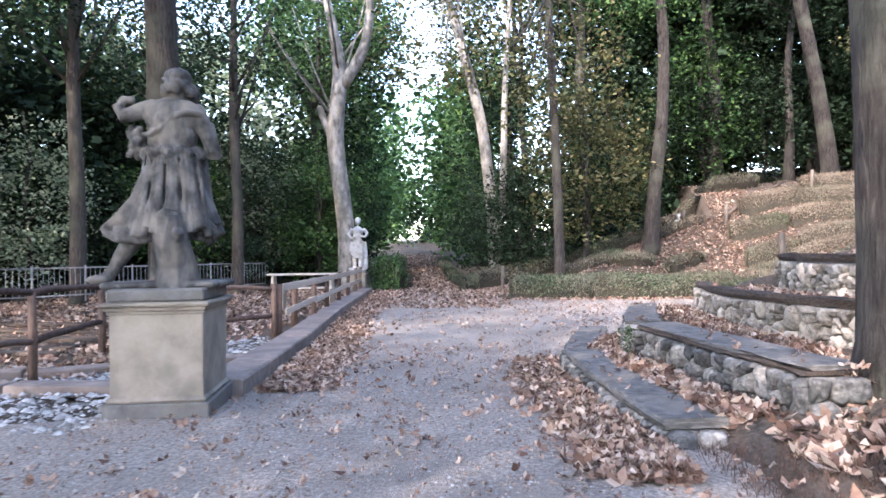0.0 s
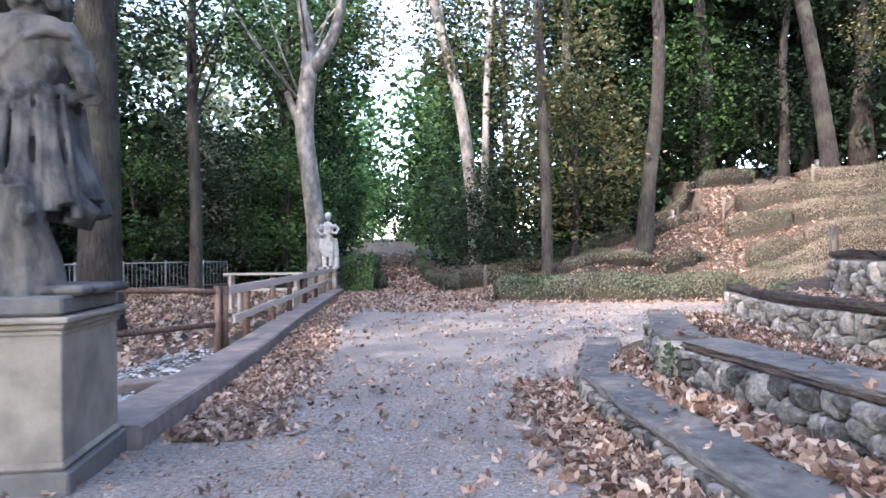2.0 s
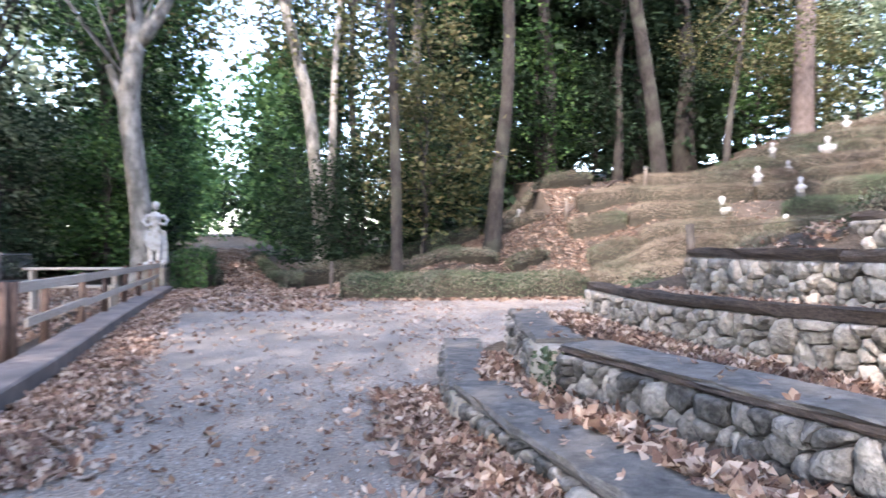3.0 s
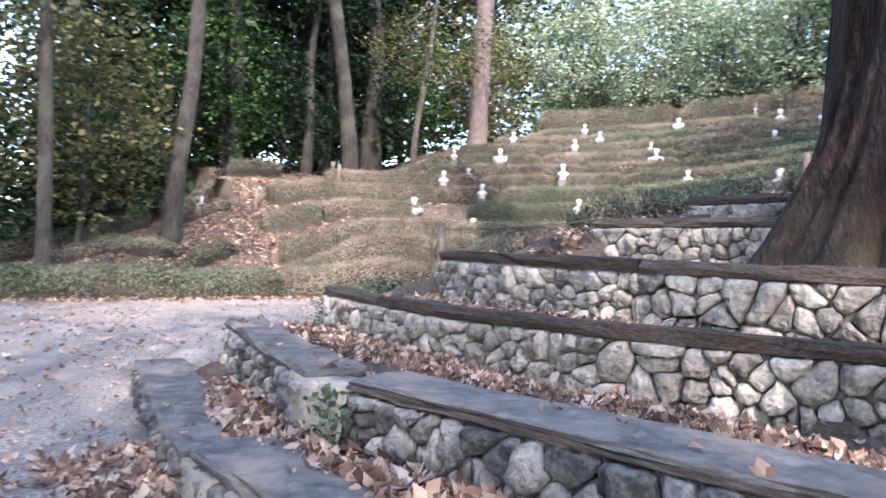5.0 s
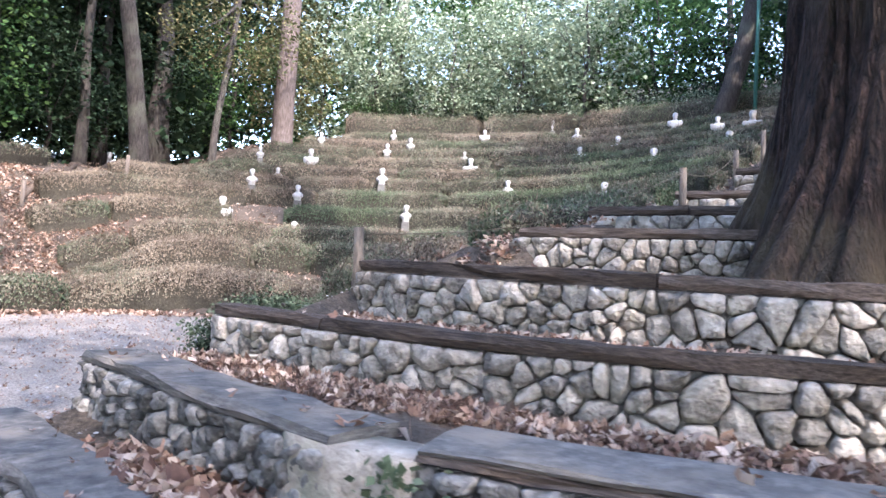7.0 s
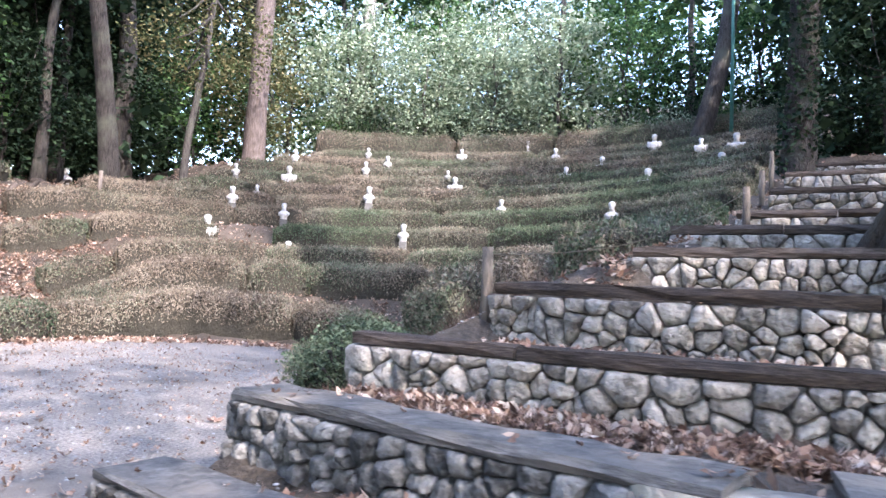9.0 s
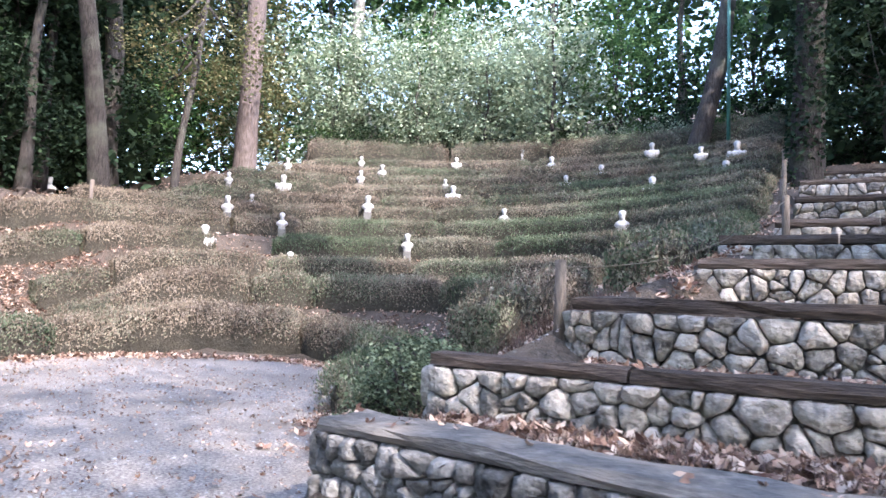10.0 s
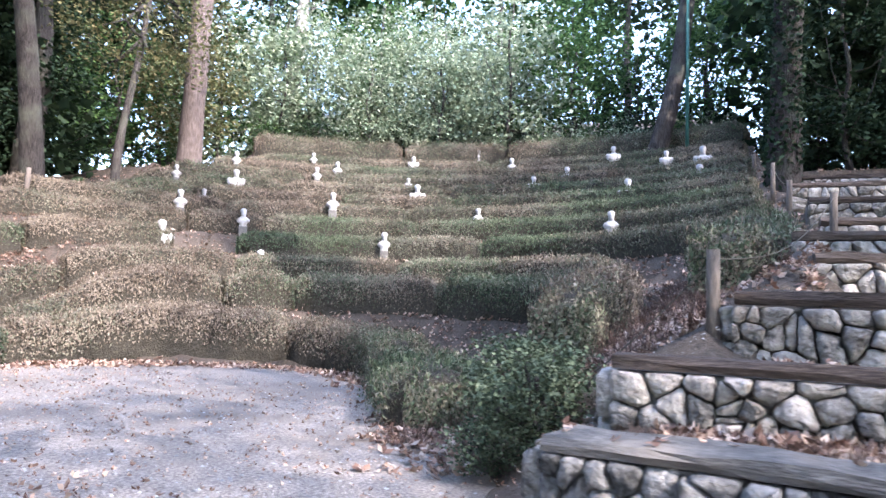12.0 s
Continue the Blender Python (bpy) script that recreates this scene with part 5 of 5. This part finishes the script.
for i, s in enumerate((0.05, 1.4, 3.6, 5.5, 7.8, 9.9, 12.0, 13.6)):
    x, y, z = on_fence(s)
    g = Geo().tube([(0, 0, -0.1), (0.01, 0, 0.4), (0.02, 0, 0.84)], [0.062, 0.055, 0.055], 9, wob=0.15)
    o = part("post", g.mesh("post", M_BRANCH), fence)
    o.location = (x, y, z)
for s0, s1, z0, z1 in ((0.1, 3.7, 0.78, 0.76), (3.5, 9.9, 0.76, 0.72), (9.7, 13.7, 0.72, 0.7)):
    a, b = on_fence(s0), on_fence(s1)
    plank_between((a[0] + 0.07, a[1], a[2] + z0), (b[0] + 0.07, b[1], b[2] + z1), 0.13, 0.03, M_PLANK, fence)
for s0, s1 in ((0.4, 3.7), (3.5, 9.9), (9.7, 13.6)):
    a, b = on_fence(s0), on_fence(s1)
    plank_between((a[0] + 0.06, a[1], a[2] + 0.34), (b[0] + 0.06, b[1], b[2] + 0.38), 0.11, 0.028, M_PLANK, fence)

rail = tagged(new("branch_railing"), "rustic railing of crooked dark branches on posts", "railing")
for x, y in ((-4.6, 5.9), (-5.1, 7.95), (-3.26, 9.9), (-4.0, 3.4)):
    o = part("post", Geo().tube([(0, 0, -0.1), (0.015, 0, 0.5), (0.0, 0, 1.0)], [0.055, 0.05, 0.048], 8, wob=0.15).mesh("post", M_BRANCH), rail)
    o.location = (x, y, land1(x, y) + 0.05)
for a, b, z0, z1, bend in (((-4.6, 5.9), (-5.1, 7.95), 0.98, 1.0, 0.04), ((-5.1, 7.95), (-3.26, 9.9), 1.0, 0.90, 0.03), ((-4.0, 3.4), (-4.6, 5.9), 0.98, 0.98, 0.05), ((-4.6, 5.9), (-5.1, 7.95), 0.42, 0.5, 0.03), ((-4.0, 3.4), (-4.6, 5.9), 0.5, 0.42, 0.03), ((-5.1, 7.95), (-3.26, 9.9), 0.45, 0.45, -0.03)):
    za, zb = land1(*a) + 0.05, land1(*b) + 0.05
    pole_between((a[0], a[1], za + z0), (b[0], b[1], zb + z1), 0.042, M_BRANCH, rail, bend=bend)

iron = tagged(new("iron_fence"), "low grey iron fence with upright bars", "fence")
FA, FB, FC = Vector((-13.3, 17.1, 0.3)), Vector((-9.6, 25.6, 0.3)), Vector((-17.5, 13.0, 0.3))
for a, b in ((FA, FB), (FC, FA)):
    for dz in (0.12, 0.95):
        part("rail", Geo().tube([a + Vector((0, 0, dz)), b + Vector((0, 0, dz))], [0.022, 0.022], 6).mesh("rail", M_IRON), iron)
    n = int((b - a).length / 0.16)
    bar = Geo().tube([(0, 0, 0.08), (0, 0, 0.95)], [0.011, 0.011], 6).mesh("bar", M_IRON)
    stout = Geo().tube([(0, 0, -0.1), (0, 0, 1.02)], [0.03, 0.03], 6).mesh("post", M_IRON)
    for i in range(n + 1):
        o = part("post" if i % 10 == 0 else "bar", stout if i % 10 == 0 else bar, iron)
        o.location = a.lerp(b, i / n)

# pale plank benches on the terrace behind the kerb
def plank_bench(x, y, turn, w, h, label):
    e = thing("plank_bench", (x, y, land1(x, y)), label, "bench", turn=turn)
    for k in range(2):
        part("board", Geo().box((0, -0.1 + 0.2 * k, h), (w, 0.18, 0.05), bevel=0.006, jit=0.008).mesh("board", M_PLANK, False), e)
    for s in (-0.42, 0.42):
        part("leg", Geo().box((s * w, 0, h / 2 - 0.03), (0.08, 0.3, h), bevel=0.006).mesh("leg", M_PLANK, False), e)
    return e


plank_bench(-5.4, 17.8, 4, 2.0, 0.95, "pale wooden plank stand behind the fence")
plank_bench(-4.9, 16.6, 4, 1.5, 0.62, "low pale plank bench behind the fence")

# flat stone edging and old boards on the terrace behind the pedestal
for i, (x, y, w, d, turn) in enumerate(((-3.7, 5.3, 1.25, 0.34, 3), (-4.95, 5.25, 1.2, 0.34, -2), (-6.2, 5.3, 1.2, 0.34, 1), (-4.3, 6.7, 1.6, 0.3, 32), (-5.5, 5.95, 1.2, 0.3, 30), (-3.05, 7.6, 1.5, 0.3, 38))):
    o = part("edging_stone", Geo().box((0, 0, 0), (w, d, 0.12), bevel=0.012, jit=0.012).mesh("edging_stone", M_KERB, False))
    o.matrix_world = pose(x, y, land1(x, y) + 0.05, 0, 0, turn)
    tagged(o, "flat grey edging stone among river pebbles", "stone", "edging stones")
for i in range(9):
    x, y = -8.6 - 0.12 * i, 8.6 + 0.55 * i
    o = part("board", Geo().box((0, 0, 0), (5.2 - 0.2 * (i % 3), 0.2, 0.05), bevel=0.006, jit=0.02).mesh("board", M_LOG, False))
    o.matrix_world = pose(x, y, land1(x, y) + 0.06 + 0.02 * (i % 2), 0, 0, -8 + 2 * math.sin(i))
    tagged(o, "long weathered floor board lying on the ground", "board", "boards on the terrace")

# rope fence at the edge of the hedged slope
rope_fence = tagged(new("rope_fence"), "slack rope strung between rough wooden posts", "fence")
RP = [(4.80, 9.54, 1.76), (9.73, 8.09, 2.97), (13.48, 8.3, 3.85), (16.2, 8.4, 4.75), (20.5, 8.6, 5.9)]
for x, y, z in RP:
    zb = min(land1(x, y), z - 0.7)
    o = part("post", Geo().tube([(0, 0, zb - z - 0.1), (0.02, 0, (zb - z) / 2), (0, 0, 0)], [0.055, 0.05, 0.047], 9, wob=0.12).mesh("post", M_PALEPOST), rope_fence)
    o.location = (x, y, z)
for (x0, y0, z0), (x1, y1, z1) in zip([(5.3, 11.0, 0.45)] + RP[:-1], RP):
    a, b = Vector((x0, y0, z0 - 0.07)), Vector((x1, y1, z1 - 0.07))
    sag = 0.05 * (b - a).length
    pts = [a.lerp(b, t) - Vector((0, 0, sag * math.sin(math.pi * t))) for t in np.linspace(0, 1, 14)]
    part("rope", Geo().tube(pts, [0.006] * 14, 6).mesh("rope", M_ROPE), rope_fence)
for x, y, h in ((8.19, 24.92, 0.75), (1.4, 20.4, 0.7), (0.1, 22.8, 0.9), (6.9, 26.0, 0.7), (11.5, 25.8, 0.8)):
    post(x, y, h, 0.06, M_PALEPOST, "short weathered wooden post on the slope", "wooden_post", group="posts on the slope")

pole = part("pole", Geo().tube([(0, 0, -0.2), (0, 0, 4), (0, 0, 7.5)], [0.07, 0.06, 0.05], 10).mesh("pole", M_POLE))
pole.matrix_world = Matrix.Translation((25.4, 10.6, land1(25.4, 10.6)))
tagged(pole, "thin green metal pole at the edge of the wood", "pole")

# log steps climbing beside the hedges
LOGS = [((8.3, 25.2), (11.6, 29.2)), ((11.4, 29.2), (15.0, 33.3)), ((9.6, 25.8), (12.4, 28.6)), ((13.2, 27.6), (16.0, 28.2)), ((16.0, 28.0), (18.6, 28.6)), ((13.6, 26.6), (16.6, 27.3)), ((14.2, 28.6), (17.4, 29.4)), ((11.6, 27.0), (13.6, 28.4))]
for i, (a, b) in enumerate(LOGS):
    a, b = Vector((*a, land1(*a) + 0.06)), Vector((*b, land1(*b) + 0.06))
    pts = [(b - a) * t + Vector((0.06 * math.sin(5 * t + i), 0.06 * math.cos(4 * t + i), 0)) for t in np.linspace(0, 1, 9)]
    pts = [Vector((p.x, p.y, land1(a.x + p.x, a.y + p.y) + 0.06 - a.z)) for p in pts]
    o = part("log", Geo().tube(pts, [0.10 - 0.03 * k / 8 for k in range(9)], 9, wob=0.12).mesh("log", M_LOG))
    o.matrix_world = Matrix.Translation(a)
    tagged(o, "long weathered log laid as a terrace edge", "log", "logs on the slope")

# small cut hedge balls at the mouth of the alley
for x, y in ((-1.5, 25.2), (-4.3, 26.4)):
    hedge([(x, y), (x + 0.25, y + 0.25), (x + 0.5, y + 0.2)], 0.75, 0.6, GREEN_MIX, "rounded box bush at the mouth of the alley", "alley bushes", size=0.055, name="box_bush")
hedge([(-4.6, 25.4), (-4.4, 26.2)], 1.2, 1.3, [(M_LEAF, 0.6), (M_BOXGREEN, 0.4)], "round green laurel bush beside the small statue", "alley bushes", size=0.1, name="laurel_bush", density=260)
for x, y, s in ((4.45, 10.75, 1.0), (5.0, 11.0, 1.15), (5.5, 11.2, 1.0), (4.3, 11.0, 0.8)):
    put(tree("green_bush", 0.75, 0.018, M_BARK, M_BOXGREEN, 90, 44, 0.44, 0.32, 0.36, 0.08, 0.034, "loose green bush beside the stone seats", limbs=22, low=0.1, category="bush", seg=6), x, y, s, 90 * x)

n = 170
p = np.c_[2.18 + 0.05 * rng.normal(size=n), 6.80 + 0.10 * rng.normal(size=n), 0.22 + 0.42 * rng.random(n)]
tagged(part("ivy", quads_mesh("ivy", leaf_quads(p, 0.05, 0.1), M_BOXGREEN)), "small green ivy creeping over the plaster pier", "ivy", kind="stuff")

# ---- leaf litter and pebbles ----
def lobed(q):
    """Three-lobed dry leaves: each quad as the middle lobe, with a curled lobe on either side."""
    b, axis = q[:, 0], q[:, 2] - q[:, 0]
    side = q[:, 1] - q[:, 3]
    side *= np.linalg.norm(axis, axis=1, keepdims=True) / np.maximum(np.linalg.norm(side, axis=1, keepdims=True), 1e-6)
    up = np.cross(axis, side)
    up *= np.linalg.norm(axis, axis=1, keepdims=True) / np.maximum(np.linalg.norm(up, axis=1, keepdims=True), 1e-9)
    up *= np.sign(up[:, 2:3] + 1e-9)
    out = [q]
    for k in (-1, 1):
        ray = [axis * math.cos(radians(a)) + k * side * math.sin(radians(a)) for a in (22, 52, 82)]
        curl = up * (0.12 + 0.2 * rng.random((len(q), 1)))
        lobe = [b, b + 0.5 * ray[0] + 0.3 * curl, b + 0.78 * ray[1] + curl, b + 0.42 * ray[2] + 0.4 * curl]
        out.append(np.stack(lobe if k < 0 else lobe[:1] + lobe[:0:-1], 1))
    return np.concatenate(out)


def litter(name, count, where, size, label, lift=0.012, mat_=M_DRY, flat=0.88, category="leaf litter"):
    """where(n) gives n (x, y) places; the leaves lie on the ground there."""
    xy = where(count)
    z = np.maximum(land(xy[:, 0], xy[:, 1]), plaza_z(xy[:, 0], xy[:, 1]) + 0.02 * (np.abs(xy[:, 0] - 2) < 8))
    p = np.c_[xy, z + lift + 0.03 * rng.random(len(xy)) ** 2]
    return tagged(part(name, quads_mesh(name, lobed(leaf_quads(p, size, flat, 0.3, ragged=0.06)), mat_)), label, category, kind="stuff")


def along_line(path, spread, bias=0.0):
    P = dense(path, 0.3)

    def f(n):
        i = rng.random(n) * (len(P) - 1.001)
        k = i.astype(int)
        s = (i - k)[:, None]
        q = P[k] * (1 - s) + P[k + 1] * s
        d = P[k + 1] - P[k]
        d /= np.linalg.norm(d, axis=1, keepdims=True)
        off = np.abs(rng.normal(size=n)) * spread + bias if bias is not None else rng.normal(size=n) * spread
        return q[:, :2] + np.stack([-d[:, 1], d[:, 0]], 1)[:, :2] * off[:, None]
    return f


def in_box(x0, x1, y0, y1):
    return lambda n: np.c_[rng.uniform(x0, x1, n), rng.uniform(y0, y1, n)]


litter("leaf_litter", 13000, along_line([(-4.8, 24.5), (-3.45, 15), (-2.5, 9.5), (-1.7, 5.3)], 0.33, 0.02), 0.08, "brown dry plane leaves drifted along the kerb")
litter("leaf_litter", 4800, along_line([(2.0, 2.6), (1.77, 4.5), (1.62, 5.5), (1.42, 7.2), (1.5, 8.0)], 0.26, 0.0), 0.085, "reddish dry leaves heaped against the low seat")
litter("leaf_litter", 1700, in_box(-2.0, 3.0, -1.0, 20), 0.06, "single dry leaves scattered over the gravel")
litter("leaf_crumbs", 6000, in_box(-2.4, 2.0, -0.5, 10), 0.022, "dark crumbs of leaf and bark in the gravel", 0.004)
litter("leaf_crumbs", 4000, in_box(1.5, 8.5, 10, 20), 0.03, "dark crumbs of leaf and bark in the gravel", 0.004)
litter("leaf_litter", 2500, in_box(-4.4, 0.5, 17, 30), 0.12, "dry leaves covering the mouth of the alley")
litter("leaf_litter", 2500, along_line([(-3.3, 25.5), (-9.0, 60)], 0.8, None), 0.16, "dry leaves covering the alley")
litter("leaf_litter", 9000, in_box(-16, -4.0, 6, 26), 0.12, "dry leaves on the terrace behind the kerb")
litter("leaf_litter", 14000, in_box(-1, 10, 20.8, 29), 0.085, "dry leaves over the wooded slope")
litter("leaf_litter", 1300, along_line([(2.45, 9.0), (2.1, 7.4), (2.35, 5.5), (2.7, 3.6)], 0.22, -0.35), 0.11, "dry leaves on the earth between the seats")
litter("leaf_litter", 2600, along_line([(3.4, 3.6), (3.6, 5.4), (3.35, 6.4), (3.3, 7.4), (3.4, 9.8)], 0.18, -0.05), 0.085, "dry leaves heaped behind the slate seat")
litter("leaf_litter", 1500, along_line([(4.9, 4.0), (4.65, 5.6), (4.4, 7.0), (4.45, 9.2)], 0.25, 0.0), 0.08, "dry leaves on the stone terrace")
litter("leaf_litter", 2600, in_box(4.9, 6.3, 3.0, 8.9), 0.075, "dry leaves on the terrace under the big tree")
litter("leaf_litter", 5000, in_box(2.6, 9.5, -4.0, 4.0), 0.12, "dry leaves on the bank beside the seats")
litter("leaf_litter", 26000, lambda n: np.c_[HUB[0] + (rr_ := rng.uniform(3.6, 19, n)) * np.cos(aa_ := np.radians(rng.uniform(-110, 88, n))), HUB[1] + rr_ * np.sin(aa_)], 0.065, "dry leaves fallen among the hedge rows")
litter("leaf_litter", 1600, along_line([(4.2, 11.2), (5.5, 11.9), (6.9, 12.7), (8.3, 13.7), (9.3, 14.5), (10.1, 15.7), (10.3, 17.2), (9.6, 18.3), (8.9, 19.5), (7.8, 20.1), (6.5, 20.3), (0.5, 20.3)], 0.3, -0.05), 0.10, "dry leaves along the foot of the hedge")


def stones_scattered(name, count, where, size, label, mat_=M_PEBBLE):
    """Small rounded pebbles, six-sided, half sunk in the ground."""
    xy = where(count)
    z = np.maximum(land(xy[:, 0], xy[:, 1]), plaza_z(xy[:, 0], xy[:, 1]) + 0.02)
    base = np.array([(1, 0, 0.1), (0.4, 0.85, 0), (-0.6, 0.75, 0.1), (-1, -0.1, 0), (-0.4, -0.8, 0.1), (0.55, -0.8, 0), (0, 0, 0.7)])
    tri = [(i, (i + 1) % 6, 6) for i in range(6)]
    s = size * (0.4 + 1.1 * rng.random(count) ** 2)
    a = rng.random(count) * 6.28
    v = base[None] * s[:, None, None] * (0.8 + 0.4 * rng.random((count, 7, 1)))
    c, d = np.cos(a)[:, None], np.sin(a)[:, None]
    v = np.stack([v[..., 0] * c - v[..., 1] * d, v[..., 0] * d + v[..., 1] * c, v[..., 2]], -1) + np.c_[xy, z - 0.002][:, None, :]
    f = (np.array(tri)[None] + 7 * np.arange(count)[:, None, None]).reshape(-1, 3)
    return tagged(part(name, mesh_of(name, v.reshape(-1, 3).tolist(), f.tolist(), mat_)), label, "pebbles", kind="stuff")


stones_scattered("pebbles", 9000, in_box(-2.2, 2.0, 0.2, 9), 0.010, "small pale pebbles in the gravel")
stones_scattered("pebbles", 5000, in_box(1.5, 8.5, 9.5, 19), 0.014, "small pale pebbles in the gravel")
stones_scattered("cobbles", 5500, in_box(-9, -2.4, 3.4, 7.2), 0.034, "pale rounded river pebbles beside the pedestal")
stones_scattered("cobbles", 2500, in_box(-4.2, -2.2, 5.2, 11), 0.03, "pale rounded river pebbles behind the kerb")

litter("leaf_litter", 2600, in_box(5.0, 9.0, 9.6, 12.6), 0.07, "dry leaves on the earth beside the rope fence")

# ---- the wood beyond ----
def far_woods(name, x0, y0, x1, y1, count, h, mat_, label):
    """A deep belt of foliage far behind the single trees."""
    k = count // 40
    t = rng.random(k)
    c = np.stack([x0 + (x1 - x0) * t, y0 + (y1 - y0) * t, h * rng.random(k) ** 0.8], 1)
    d = np.array((y1 - y0, x0 - x1)) / math.hypot(x1 - x0, y1 - y0)
    c[:, :2] += d * rng.normal(size=(k, 1)) * 1.8
    c[:, 2] += land(c[:, 0], c[:, 1])
    p = np.repeat(c, 40, axis=0) + rng.normal(size=(k * 40, 3)) * 0.7
    return tagged(part(name, quads_mesh(name, leaf_quads(p, 0.48, 0.3), mat_)), label, "wood", kind="stuff")


# dark and pale belts carry the wood's shade and sun in their colour
for x0, y0, x1, y1, n, h, mm in ((-30, 8, -24, 40, 10000, 17, M_LEAF), (-24, 10, -20, 34, 26000, 11, M_LEAFDARK), (-22, 30, -9.5, 36.5, 16000, 7, M_LEAFDARK), (-26, 38, -11, 43, 11000, 15, M_LEAFLIT), (-10.6, 40, -19.8, 100, 14000, 14, M_LEAF), (-1.8, 38, -9.2, 100, 14000, 14, M_LEAF), (4, 35.5, 21.5, 37.5, 24000, 15, M_LEAFDARK), (-22, 96, -4, 97, 15000, 9, M_LEAFDARK), (24, 8, 33, -4, 13000, 14, M_LEAFDARK), (3, 39, 34, 41, 22000, 17, M_LEAFDARK), (33, 40, 40, 14, 19000, 18, M_LEAF), (40, 14, 33, -12, 9000, 18, M_LEAFDARK),
                                 (34, -14, -8, -26, 7000, 17, M_LEAFDARK), (-10, -26, -30, 8, 7000, 17, M_LEAFDARK)):
    far_woods("far_woods", x0, y0, x1, y1, n, h, mm, "dense green foliage deep in the wood")


def on_path(path, width, z0):
    P = dense(path, 0.2)

    def f(n):
        k = rng.integers(0, len(P), n)
        return np.c_[P[k][:, :2] + np.c_[rng.uniform(0.03, width, n), rng.uniform(-0.1, 0.1, n)], P[k][:, 2] + z0]
    return f


for path, w, z0, n in ((SEAT1A, 0.38, 0.07, 14), (SEAT1B, 0.38, 0.085, 12), (SEAT2A, 0.36, 0.085, 18), (SEAT2B, 0.36, 0.085, 14), (BEAM3, 0.15, 0.105, 10)):
    p = on_path(path, w, z0)(n)
    tagged(part("leaf_litter", quads_mesh("leaf_litter", lobed(leaf_quads(p, 0.06, 0.9, 0.2, ragged=0.06)), M_DRY)), "single dry leaves lying on the seat slabs", "leaf litter", kind="stuff")

# dry grass on the bank where the seats end
def grass(name, count, x0, x1, y0, y1, h, label):
    xy = np.c_[rng.uniform(x0, x1, count), rng.uniform(y0, y1, count)]
    b = np.c_[xy, land(xy[:, 0], xy[:, 1]) - 0.01]
    a = rng.random(count) * 6.28
    w = np.stack([np.cos(a), np.sin(a), 0 * a], 1) * 0.004
    tip = b + np.c_[rng.normal(size=(count, 2)) * h * 0.45, h * (0.4 + 0.8 * rng.random(count))]
    return tagged(part(name, quads_mesh(name, np.stack([b - w, b + w, tip + w * 0.4, tip - w * 0.4], 1), M_BRANCH)), label, "grass", kind="stuff")


grass("dry_grass", 12000, 2.1, 5.5, -0.5, 3.4, 0.07, "dry brown grass and twigs on the bank")
grass("dry_grass", 2500, 2.9, 3.4, 3.9, 10.0, 0.10, "sparse dry grass behind the slate seat")
grass("dry_grass", 7000, 0.5, 8.0, 21.2, 27, 0.22, "dry grass on the leafy slope")
grass("dry_grass", 5000, 5.0, 9.0, 9.5, 12.4, 0.2, "dry grass and stalks beside the rope fence")
grass("dry_grass", 6000, 8.0, 13.0, 20.5, 25.0, 0.16, "dry grass between the broken hedge rows")
